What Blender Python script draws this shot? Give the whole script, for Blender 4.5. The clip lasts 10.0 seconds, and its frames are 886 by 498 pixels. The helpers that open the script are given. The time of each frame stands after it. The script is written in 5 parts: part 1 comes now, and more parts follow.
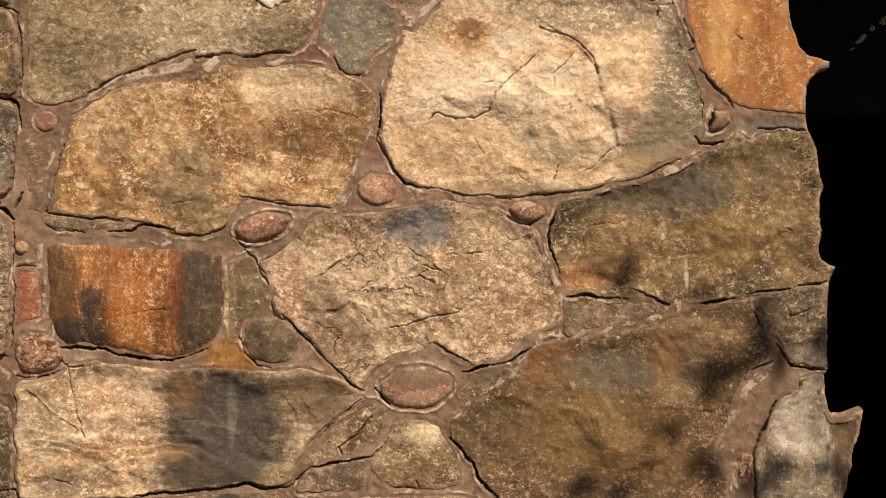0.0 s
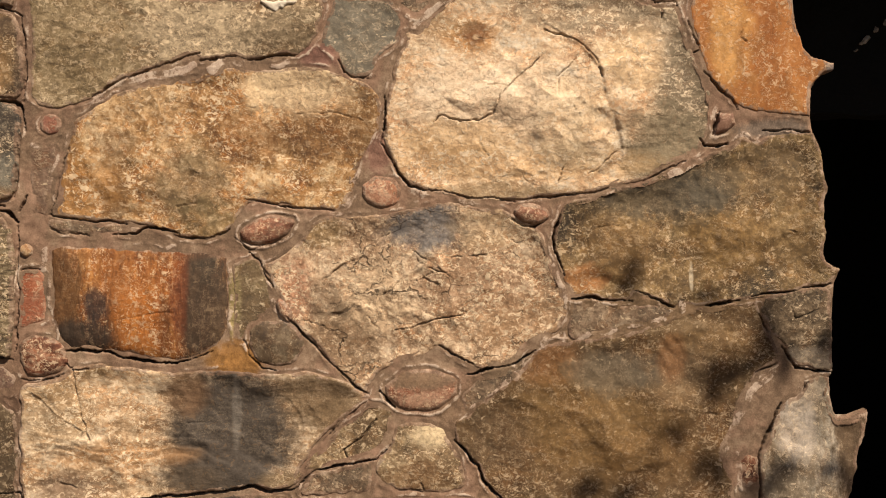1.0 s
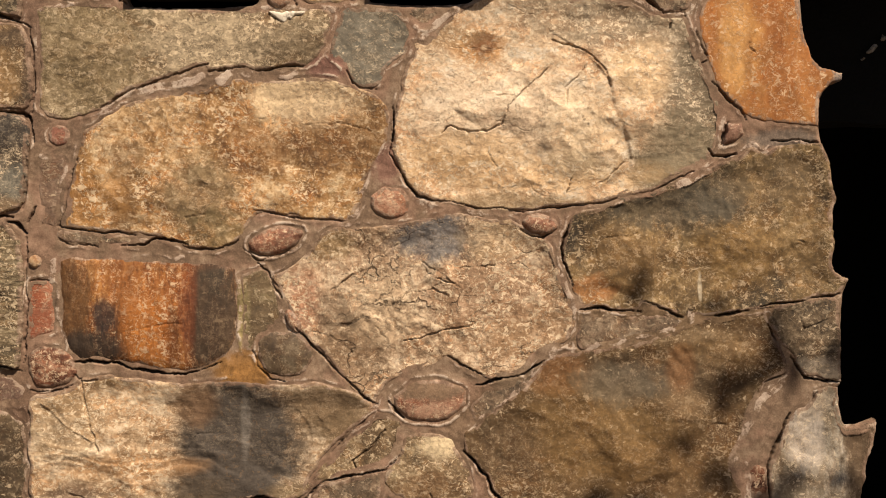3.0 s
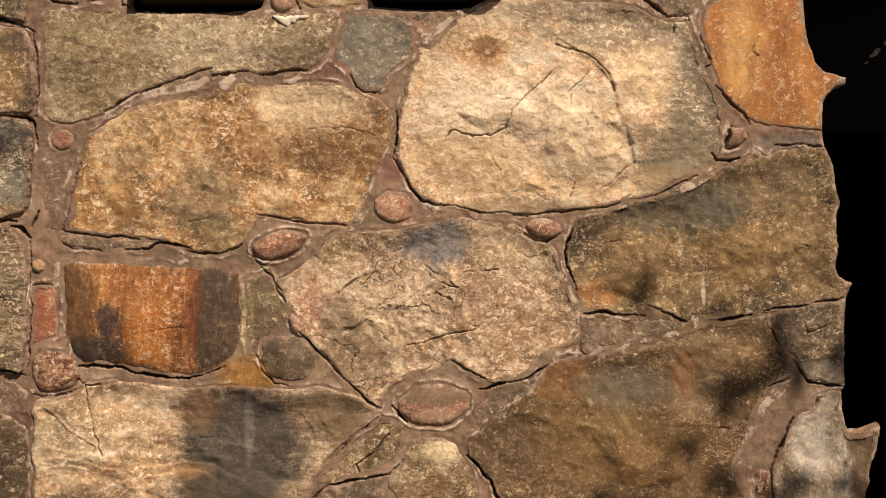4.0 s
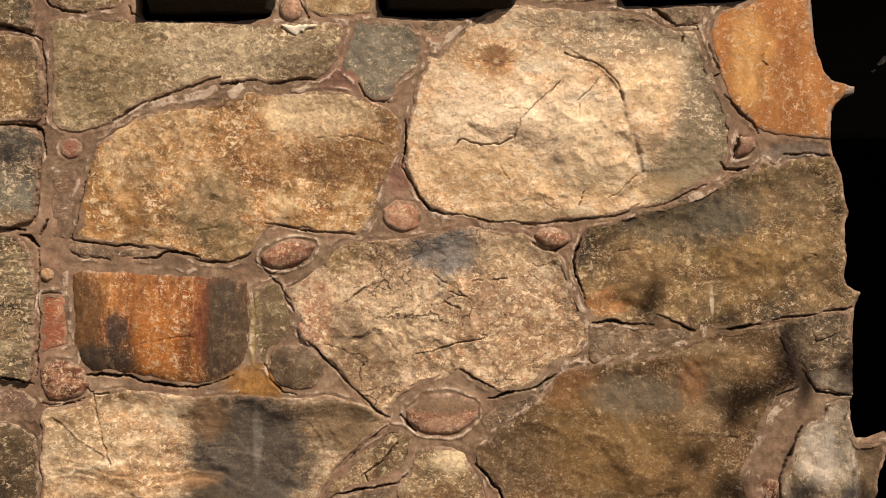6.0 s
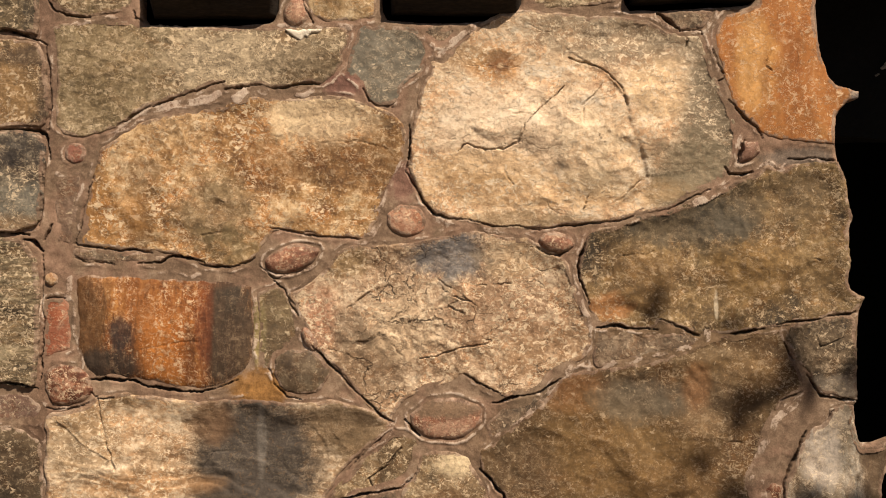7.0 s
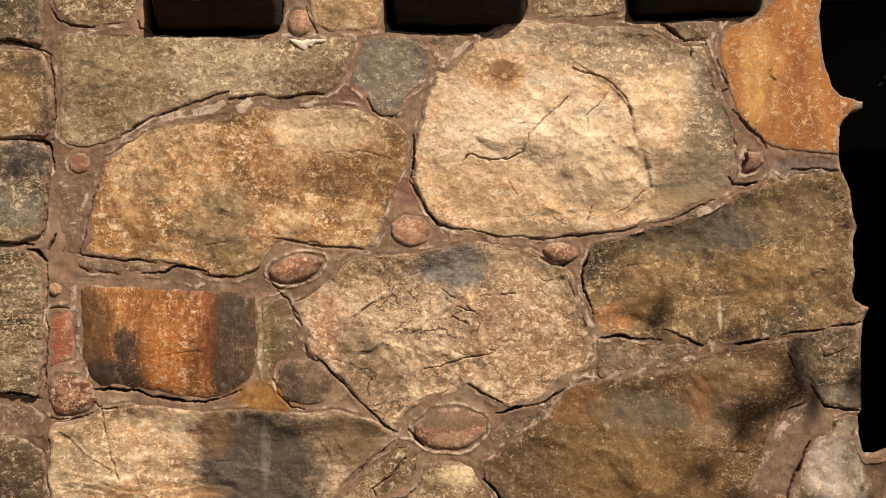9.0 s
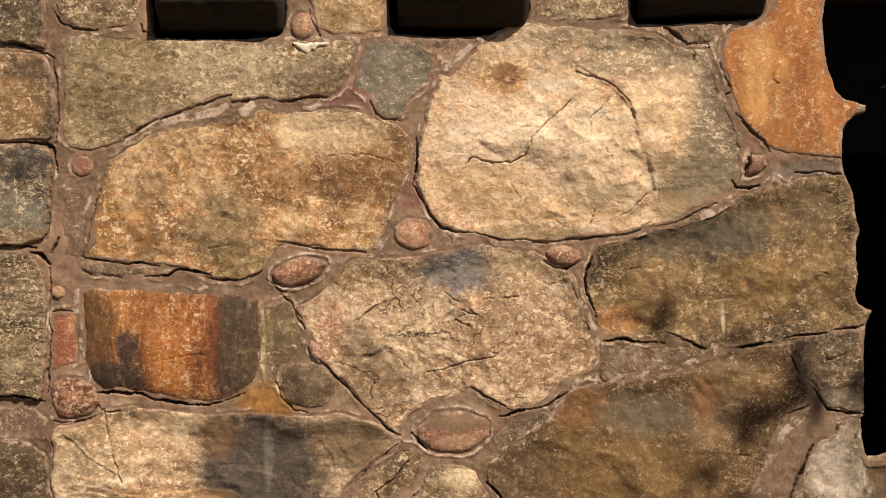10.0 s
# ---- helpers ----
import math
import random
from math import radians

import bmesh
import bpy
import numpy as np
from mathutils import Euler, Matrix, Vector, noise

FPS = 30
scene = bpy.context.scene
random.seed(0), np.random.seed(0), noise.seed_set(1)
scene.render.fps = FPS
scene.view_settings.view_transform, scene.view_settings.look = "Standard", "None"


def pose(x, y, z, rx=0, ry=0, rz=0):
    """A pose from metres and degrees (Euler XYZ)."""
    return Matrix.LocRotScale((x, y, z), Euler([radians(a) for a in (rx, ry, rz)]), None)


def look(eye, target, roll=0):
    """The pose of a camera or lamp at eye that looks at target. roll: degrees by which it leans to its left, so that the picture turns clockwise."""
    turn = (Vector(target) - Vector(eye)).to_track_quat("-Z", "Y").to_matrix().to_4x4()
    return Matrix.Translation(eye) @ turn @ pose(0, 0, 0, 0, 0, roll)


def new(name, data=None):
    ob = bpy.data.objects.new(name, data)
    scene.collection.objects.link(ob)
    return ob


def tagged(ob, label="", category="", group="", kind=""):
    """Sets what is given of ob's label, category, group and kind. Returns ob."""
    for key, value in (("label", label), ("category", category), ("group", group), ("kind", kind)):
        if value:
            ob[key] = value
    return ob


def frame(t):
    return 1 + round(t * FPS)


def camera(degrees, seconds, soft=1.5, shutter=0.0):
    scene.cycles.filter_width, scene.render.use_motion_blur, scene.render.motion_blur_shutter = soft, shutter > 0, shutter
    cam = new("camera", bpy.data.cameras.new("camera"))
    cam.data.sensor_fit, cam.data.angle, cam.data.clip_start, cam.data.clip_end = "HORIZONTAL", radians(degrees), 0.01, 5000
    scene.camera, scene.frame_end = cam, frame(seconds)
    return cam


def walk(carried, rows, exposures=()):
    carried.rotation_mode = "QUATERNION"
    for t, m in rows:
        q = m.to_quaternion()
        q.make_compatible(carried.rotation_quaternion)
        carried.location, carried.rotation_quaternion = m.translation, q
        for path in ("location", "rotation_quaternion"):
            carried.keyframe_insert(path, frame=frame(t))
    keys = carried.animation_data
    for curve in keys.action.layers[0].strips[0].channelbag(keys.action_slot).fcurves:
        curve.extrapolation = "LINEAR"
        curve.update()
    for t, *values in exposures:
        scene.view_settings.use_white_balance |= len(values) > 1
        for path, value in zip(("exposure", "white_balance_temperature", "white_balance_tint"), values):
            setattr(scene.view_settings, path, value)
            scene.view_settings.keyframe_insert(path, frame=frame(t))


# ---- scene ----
# A rubble-stone wall with a doorway beside it, seen square on in full sun.
UP = 1.5                      # height of the first eye over the ground
FAR = 2.0175                  # distance of the camera from the face of the wall
cam = camera(50.0, 10.0, soft=1.0)
PATH = [
    (0.0, 0.0000, UP + 0.0000, -0.000),
    (0.5, -0.0047, UP + 0.0018, 0.023),
    (1.0, -0.0099, UP + 0.0052, 0.076),
    (1.5, -0.0148, UP + 0.0106, 0.097),
    (2.0, -0.0199, UP + 0.0163, 0.150),
    (2.5, -0.0243, UP + 0.0222, 0.154),
    (4.0, -0.0357, UP + 0.0368, 0.153),
    (4.5, -0.0402, UP + 0.0409, 0.171),
    (5.0, -0.0448, UP + 0.0460, 0.151),
    (5.5, -0.0490, UP + 0.0511, 0.129),
    (7.0, -0.0627, UP + 0.0659, 0.113),
    (7.5, -0.0655, UP + 0.0713, 0.101),
    (8.0, -0.0678, UP + 0.0767, 0.079),
    (8.5, -0.0692, UP + 0.0819, 0.081),
    (9.0, -0.0710, UP + 0.0876, 0.087),
    (9.5, -0.0735, UP + 0.0916, 0.073),
    (10.0, -0.0774, UP + 0.0943, 0.075),
]
walk(cam, [(t, pose(x, -FAR, z, 90, lean, 0)) for t, x, z, lean in PATH])

# ---- light ----
SUN_ELEVATION, SUN_AZIMUTH = 50.0, 35.0          # azimuth: degrees to the right of straight in front of the wall
e, a = radians(SUN_ELEVATION), radians(SUN_AZIMUTH)
TO_SUN = Vector((math.sin(a) * math.cos(e), -math.cos(a) * math.cos(e), math.sin(e)))
world = bpy.data.worlds.new("sky")
scene.world = world
world.use_nodes = True
sky = world.node_tree.nodes.new("ShaderNodeTexSky")
sky.sky_type, sky.sun_disc = "NISHITA", False
sky.sun_elevation, sky.sun_rotation = e, math.pi - a
world.node_tree.links.new(sky.outputs[0], world.node_tree.nodes["Background"].inputs[0])
world.node_tree.nodes["Background"].inputs[1].default_value = 0.024
sun = new("sun", bpy.data.lights.new("sun", "SUN"))
sun.data.energy, sun.data.angle, sun.data.color = 4.6, radians(0.53), (1.0, 0.855, 0.675)
sun.matrix_world = look(TO_SUN * 20, (0, 0, 0))
scene.view_settings.exposure = 0.84


# ---- materials ----
class Nodes:
    """Short ways to put nodes into one material."""

    def __init__(self, name, roughness=0.85, specular=0.25):
        self.material = bpy.data.materials.new(name)
        self.material.use_nodes = True
        self.tree = self.material.node_tree
        self.shader = self.tree.nodes["Principled BSDF"]
        self.shader.inputs["Roughness"].default_value = roughness
        self.shader.inputs["Specular IOR Level"].default_value = specular

    def put(self, socket, value):
        if isinstance(value, bpy.types.NodeSocket):
            self.tree.links.new(value, socket)
        else:
            socket.default_value = value

    def place(self):
        return self.tree.nodes.new("ShaderNodeTexCoord").outputs["Object"]

    def math(self, kind, first, second=0.0, third=0.0):
        n = self.tree.nodes.new("ShaderNodeMath")
        n.operation = kind
        for socket, value in zip(n.inputs, (first, second, third)):
            self.put(socket, value)
        return n.outputs[0]

    def mapping(self, vector, shift=(0, 0, 0), turn=(0, 0, 0), size=(1, 1, 1), kind="POINT"):
        n = self.tree.nodes.new("ShaderNodeMapping")
        n.vector_type = kind
        self.put(n.inputs[0], vector)
        n.inputs[1].default_value, n.inputs[2].default_value, n.inputs[3].default_value = shift, turn, size
        return n.outputs[0]

    def noise(self, vector, scale, detail=4.0, rough=0.55, distortion=0.0):
        n = self.tree.nodes.new("ShaderNodeTexNoise")
        self.put(n.inputs["Vector"], vector)
        n.inputs["Scale"].default_value, n.inputs["Detail"].default_value = scale, detail
        n.inputs["Roughness"].default_value, n.inputs["Distortion"].default_value = rough, distortion
        return n.outputs["Fac"]

    def spread(self, value, low, high, to_low=0.0, to_high=1.0):
        n = self.tree.nodes.new("ShaderNodeMapRange")
        n.interpolation_type = "SMOOTHSTEP"
        self.put(n.inputs[0], value)
        for i, v in enumerate((low, high, to_low, to_high)):
            n.inputs[i + 1].default_value = v
        return n.outputs[0]

    def ramp(self, value, *stops):
        n = self.tree.nodes.new("ShaderNodeValToRGB")
        self.put(n.inputs[0], value)
        while len(n.color_ramp.elements) < len(stops):
            n.color_ramp.elements.new(0.5)
        for element, (at, colour) in zip(n.color_ramp.elements, stops):
            element.position, element.color = at, (*colour, 1)
        return n.outputs[0]

    def mix(self, factor, first, second, kind="MIX"):
        n = self.tree.nodes.new("ShaderNodeMix")
        n.data_type, n.blend_type = "RGBA", kind
        self.put(n.inputs[0], factor)
        for socket, value in ((n.inputs[6], first), (n.inputs[7], second)):
            self.put(socket, value if isinstance(value, bpy.types.NodeSocket) else (*value, 1))
        return n.outputs[2]

    def bump(self, height, distance, strength=1.0, normal=None):
        n = self.tree.nodes.new("ShaderNodeBump")
        n.inputs["Strength"].default_value, n.inputs["Distance"].default_value = strength, distance
        self.put(n.inputs["Height"], height)
        if normal is not None:
            self.put(n.inputs["Normal"], normal)
        return n.outputs[0]

    def attribute(self, name):
        n = self.tree.nodes.new("ShaderNodeAttribute")
        n.attribute_name = name
        return n.outputs["Fac"]

    def done(self, colour, normal=None):
        self.put(self.shader.inputs["Base Color"], colour)
        if normal is not None:
            self.put(self.shader.inputs["Normal"], normal)
        return self.material


def stone_material(name, dark, mid, light, stains=(), stretch=(1, 1, 1), turn=0.0, blotch=7.0, fleck=0.6, grain=1.0, soft=0.0, roughness=0.85, coarse=1.0, warm=0.5, grime=0.28, veins=0.0, vein_size=6.0, smear=0.8, rag=0.7):
    """Weathered stone: three tones in blotches, rusty and grimy patches, grain, light flecks, dark pits and hair cracks, stains
    (x, z, width, height, colour, amount) of natural outline, and mortar smeared over the arrises.
    stretch draws the blotches out; soft lowers the contrast."""
    n = Nodes("stone " + name, roughness)
    p = n.place()
    seed = sum(ord(c) for c in name)
    q = n.mapping(p, (seed % 17, seed % 13, seed % 11), (0, radians(turn), 0), stretch)
    r = n.mapping(p, (seed % 7, seed % 5, seed % 3))
    big = n.noise(q, blotch, 7, 0.60, 0.6)
    patch = n.noise(n.mapping(q, (5, 2, 9)), blotch * 1.9, 8, 0.70, 0.5)
    soot = n.noise(n.mapping(q, (1, 7, 4)), blotch * 1.3, 8, 0.72, 0.4)
    middle = n.noise(q, 44 * coarse, 8, 0.70, 0.25)
    fine = n.noise(r, 210 * coarse, 2.5, 0.6)
    tone = n.math("ADD", n.math("MULTIPLY", big, 0.46), n.math("ADD", n.math("MULTIPLY", middle, 0.38), n.math("MULTIPLY", fine, 0.16)))
    w = 0.088 + 0.09 * soft
    colour = n.ramp(tone, (0.5 - w, dark), (0.5, mid), (0.5 + w, light))
    colour = n.mix(n.spread(patch, 0.47, 0.60, 0.0, warm), colour, n.mix(1.0, colour, (1.14, 0.88, 0.66), "MULTIPLY"))
    colour = n.mix(n.spread(soot, 0.50, 0.62, 0.0, grime), colour, n.mix(1.0, colour, (0.55, 0.53, 0.52), "MULTIPLY"))
    cool = n.noise(n.mapping(q, (9, 4, 2)), blotch * 1.5, 7, 0.66, 0.6)
    colour = n.mix(n.spread(cool, 0.50, 0.60, 0.0, 0.45), colour, n.mix(1.0, colour, (0.74, 0.84, 0.92), "MULTIPLY"))
    ragged = n.math("ADD", n.math("MULTIPLY_ADD", middle, 1.7 * rag, -0.85 * rag), n.math("MULTIPLY_ADD", patch, 1.9 * rag, -0.95 * rag))
    shade = n.spread(n.math("ADD", n.math("MULTIPLY", fine, 0.3), n.math("MULTIPLY", middle, 0.7)), 0.37, 0.63, 0.74, 1.22)
    bare = 1.0
    for x, z, rx, rz, tint, amount in stains:
        v = n.mapping(p, (x, 0, z), (0, 0, 0), (rx, 1000.0, rz), "TEXTURE")
        far = n.tree.nodes.new("ShaderNodeVectorMath")
        far.operation = "LENGTH"
        n.put(far.inputs[0], v)
        edge = n.math("ADD", far.outputs["Value"], ragged)
        amount = n.spread(edge, 0.60, 1.35, amount, 0.0)
        colour = n.mix(amount, colour, n.mix(1.0, tint, shade, "MULTIPLY"))
        if sum(tint) < 0.35:
            bare = n.math("MULTIPLY", bare, n.math("MULTIPLY_ADD", amount, -0.92, 1.0))
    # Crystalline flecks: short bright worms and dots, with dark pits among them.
    flecks = n.noise(n.mapping(r, (3, 1, 2), (0, radians(turn), 0), (1, 1, 1.3)), 64 * coarse, 3.0, 0.6, 1.3)
    worms = n.spread(n.math("ABSOLUTE", n.math("SUBTRACT", flecks, 0.53)), 0.016, 0.027, 1.0, 0.0)
    # Dark band painted beside each worm, as the shade of raised grain.
    worm_shade = n.spread(n.math("ABSOLUTE", n.math("SUBTRACT", flecks, 0.485)), 0.008, 0.020, 1.0, 0.0)
    dots = n.noise(n.mapping(r, (8, 3, 5), (0, 0, 0), (1, 1, 1.25)), 86 * coarse, 2.5, 0.6, 0.8)
    many = n.math("MULTIPLY", n.spread(n.math("ADD", n.math("MULTIPLY", patch, 0.6), n.math("MULTIPLY", middle, 0.4)), 0.465, 0.54, 0.08, 1.0), bare)
    colour = n.mix(n.math("MULTIPLY", n.math("MULTIPLY", worm_shade, min(0.8, fleck * 0.8)), many), colour, dark)
    bright = n.mix(0.70, light, (0.630, 0.490, 0.335))
    colour = n.mix(n.math("MULTIPLY", n.math("MULTIPLY", worms, min(1.0, fleck * 1.35)), many), colour, bright)
    colour = n.mix(n.math("MULTIPLY", n.spread(dots, 0.57, 0.59, 0.0, min(1.0, fleck * 1.45)), n.math("MULTIPLY", n.math("MULTIPLY_ADD", many, 0.7, 0.3), bare)), colour, bright)
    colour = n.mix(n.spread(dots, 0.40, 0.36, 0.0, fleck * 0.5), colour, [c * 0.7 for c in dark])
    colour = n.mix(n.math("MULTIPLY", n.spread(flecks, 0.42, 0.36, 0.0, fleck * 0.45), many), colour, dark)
    sparks = n.noise(n.mapping(r, (6, 6, 1), (0, 0, 0), (1, 1, 1.2)), 72 * coarse, 2, 0.5, 0.6)
    colour = n.mix(n.math("MULTIPLY", n.spread(sparks, 0.70 - 0.09 * fleck, 0.725 - 0.09 * fleck, 0.0, 0.7), bare), colour, bright)
    # Hair cracks along broken bedding.
    bent = n.tree.nodes.new("ShaderNodeVectorMath")
    bent.operation = "MULTIPLY_ADD"
    wave = n.tree.nodes.new("ShaderNodeTexNoise")
    n.put(wave.inputs["Vector"], r)
    wave.inputs["Scale"].default_value, wave.inputs["Detail"].default_value = 14.0, 6.0
    n.put(bent.inputs[0], wave.outputs["Color"])
    bent.inputs[1].default_value = (0.22, 0.0, 0.16)
    n.put(bent.inputs[2], n.mapping(p, (seed % 9, 0, seed % 4), (0, radians(turn), 0), (1.0, 0.0, 1.7)))
    cells = n.tree.nodes.new("ShaderNodeTexVoronoi")
    cells.feature = "DISTANCE_TO_EDGE"
    n.put(cells.inputs["Vector"], bent.outputs[0])
    cells.inputs["Scale"].default_value = vein_size
    hair = n.math("MULTIPLY", n.spread(cells.outputs["Distance"], 0.003, 0.022, 1.0, 0.0), n.spread(soot, 0.49, 0.58))
    colour = n.mix(n.math("MULTIPLY", hair, min(1.0, veins * 1.4)), colour, [c * 0.45 for c in dark])
    # Mortar left on the arrises.
    left = n.math("MULTIPLY", n.attribute("lime"), n.spread(n.math("ADD", n.math("MULTIPLY", patch, 0.6), n.math("MULTIPLY", middle, 0.4)), 0.42, 0.55, 0.1, 1.3))
    left = n.spread(left, 0.30, 0.55, 0.0, smear)
    colour = n.mix(left, colour, n.ramp(tone, (0.42, (0.105, 0.062, 0.041)), (0.5, (0.185, 0.117, 0.080)), (0.58, (0.317, 0.231, 0.172))))
    normal = n.bump(middle, 0.0011 * grain)
    normal = n.bump(n.math("MULTIPLY_ADD", n.math("MULTIPLY", worms, many), 0.9, n.math("MULTIPLY", dots, 0.8)), 0.0018 * grain, 1.0, normal)
    normal = n.bump(fine, 0.00045 * grain, 1.0, normal)
    if veins:
        normal = n.bump(n.math("MULTIPLY", hair, -1.0), 0.006 * veins, 1.0, normal)
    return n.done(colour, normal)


def mortar_material(stains=()):
    n = Nodes("weathered lime mortar", 0.92, 0.15)
    p = n.place()
    big, middle, fine = n.noise(p, 11, 6, 0.68, 0.6), n.noise(p, 55, 7, 0.75), n.noise(p, 330, 4, 0.75)
    hue = n.noise(n.mapping(p, (4, 1, 7)), 7, 6, 0.65, 0.5)
    tone = n.math("ADD", n.math("MULTIPLY", big, 0.40), n.math("ADD", n.math("MULTIPLY", middle, 0.36), n.math("MULTIPLY", fine, 0.24)))
    colour = n.ramp(tone, (0.38, (0.080, 0.052, 0.035)), (0.5, (0.158, 0.104, 0.069)), (0.62, (0.280, 0.200, 0.140)))
    colour = n.mix(n.spread(hue, 0.46, 0.58, 0.0, 0.75), colour, n.ramp(tone, (0.40, (0.105, 0.062, 0.041)), (0.60, (0.287, 0.176, 0.123))))
    ragged = n.math("ADD", n.math("MULTIPLY_ADD", middle, 1.4, -0.7), n.math("MULTIPLY_ADD", big, 1.6, -0.8))
    for x, z, rx, rz, tint, amount in stains:
        v = n.mapping(p, (x, 0, z), (0, 0, 0), (rx, 1000.0, rz), "TEXTURE")
        far = n.tree.nodes.new("ShaderNodeVectorMath")
        far.operation = "LENGTH"
        n.put(far.inputs[0], v)
        colour = n.mix(n.spread(n.math("ADD", far.outputs["Value"], ragged), 0.6, 1.3, amount, 0.0), colour, n.mix(1.0, tint, n.spread(tone, 0.4, 0.6, 0.6, 1.4), "MULTIPLY"))
    # Pale colour of lime, also painted on rims that would catch the sun.
    lime = n.spread(n.math("MULTIPLY", n.attribute("lime"), n.spread(middle, 0.36, 0.60, 0.2, 1.3)), 0.30, 0.75)
    colour = n.mix(n.math("MULTIPLY", lime, 0.85), colour, n.ramp(tone, (0.42, (0.243, 0.160, 0.118)), (0.58, (0.471, 0.383, 0.309))))
    grit = n.noise(n.mapping(p, (2, 2, 2)), 150, 4, 0.8)
    colour = n.mix(n.spread(grit, 0.61, 0.66, 0.0, 0.2), colour, (0.394, 0.286, 0.197))
    colour = n.mix(n.spread(grit, 0.39, 0.35, 0.0, 0.15), colour, (0.040, 0.022, 0.015))
    normal = n.bump(middle, 0.0014)
    normal = n.bump(grit, 0.0006, 1.0, normal)
    normal = n.bump(fine, 0.0004, 1.0, normal)
    return n.done(colour, normal)


def plain_material(name, low, high, scale=8.0, depth=0.004, stretch=(1, 1, 1), roughness=0.9):
    n = Nodes(name, roughness, 0.2)
    q = n.mapping(n.place(), (0, 0, 0), (0, 0, 0), stretch)
    big, fine = n.noise(q, scale, 6, 0.65), n.noise(q, scale * 14, 4, 0.6)
    tone = n.math("ADD", n.math("MULTIPLY", big, 0.6), n.math("MULTIPLY", fine, 0.4))
    return n.done(n.ramp(tone, (0.35, low), (0.65, high)), n.bump(tone, depth))


MORTAR = mortar_material([(-0.458, 1.385, 0.006, 0.075, (0.270, 0.215, 0.090), 0.7), (-0.448, 1.262, 0.050, 0.030, (0.250, 0.125, 0.040), 0.8), (-0.455, 1.279, 0.060, 0.038, (0.227, 0.113, 0.036), 0.8), (-0.905, 1.957, 0.036, 0.192, (0.121, 0.074, 0.052), 0.6), (-0.269, 1.915, 0.048, 0.026, (0.149, 0.074, 0.059), 0.8), (0.145, 1.249, 0.072, 0.036, (0.121, 0.085, 0.055), 0.7), (-0.149, 1.705, 0.029, 0.048, (0.169, 0.085, 0.065), 0.7), (0.691, 1.759, 0.072, 0.019, (0.144, 0.113, 0.091), 0.8), (0.103, 1.021, 0.048, 0.060, (0.159, 0.096, 0.059), 0.6), (0.523, 1.375, 0.288, 0.041, (0.121, 0.078, 0.044), 0.85), (0.391, 1.321, 0.180, 0.031, (0.139, 0.092, 0.055), 0.7), (0.043, 1.165, 0.072, 0.060, (0.135, 0.085, 0.052), 0.6), (-0.893, 1.237, 0.072, 0.072, (0.126, 0.074, 0.049), 0.6)])
RUBBLE = plain_material("rough wall core", (0.16, 0.115, 0.085), (0.27, 0.20, 0.15), 6)
TIMBER = plain_material("blackened timber", (0.005, 0.004, 0.0026), (0.036, 0.026, 0.019), 5, 0.004, (1, 1, 6))
# Near-black stands in for deep shade: the room and the beam hollows.
DEEP_SHADE = plain_material("near-black plaster for deep shade", (0.006, 0.005, 0.0045), (0.014, 0.012, 0.010), 3)
SOIL = plain_material("dry trodden earth", (0.07, 0.05, 0.035), (0.15, 0.115, 0.08), 3, 0.01)
BARK = plain_material("rough bark", (0.05, 0.035, 0.025), (0.15, 0.11, 0.08), 20, 0.01, (3, 3, 0.6))
LEAF = plain_material("green leaf", (0.035, 0.06, 0.015), (0.08, 0.12, 0.03), 30, 0.001)


# ---- forms ----
def lattice(x, y, seed):
    """Smooth value noise, 0 to 1, on arrays."""
    xi, yi = np.floor(x).astype(np.int64), np.floor(y).astype(np.int64)
    fx, fy = x - xi, y - yi
    fx, fy = fx * fx * fx * (fx * (fx * 6 - 15) + 10), fy * fy * fy * (fy * (fy * 6 - 15) + 10)

    def corner(i, j):
        h = (i * 374761393 + j * 668265263 + seed * 974634777) & 0x7FFFFFFF
        h = ((h ^ (h >> 13)) * 1274126177) & 0x7FFFFFFF
        return ((h ^ (h >> 16)) & 0xFFFFF) / 0xFFFFF

    low = corner(xi, yi) * (1 - fx) + corner(xi + 1, yi) * fx
    high = corner(xi, yi + 1) * (1 - fx) + corner(xi + 1, yi + 1) * fx
    return low * (1 - fy) + high * fy


def clouds(x, y, scale, octaves, seed, gain=0.5):
    """Layered noise, about -1 to 1."""
    total, amp, norm = np.zeros_like(x), 1.0, 0.0
    for k in range(octaves):
        c, s = math.cos(k * 1.1), math.sin(k * 1.1)
        total += amp * (lattice((x * c - y * s) * scale + 7.3 * k, (x * s + y * c) * scale - 3.1 * k, seed + k) * 2 - 1)
        norm += amp
        amp *= gain
        scale *= 2.03
    return total / norm * 1.6


def ease(low, high, v):
    t = np.clip((v - low) / (high - low), 0, 1)
    return t * t * (3 - 2 * t)


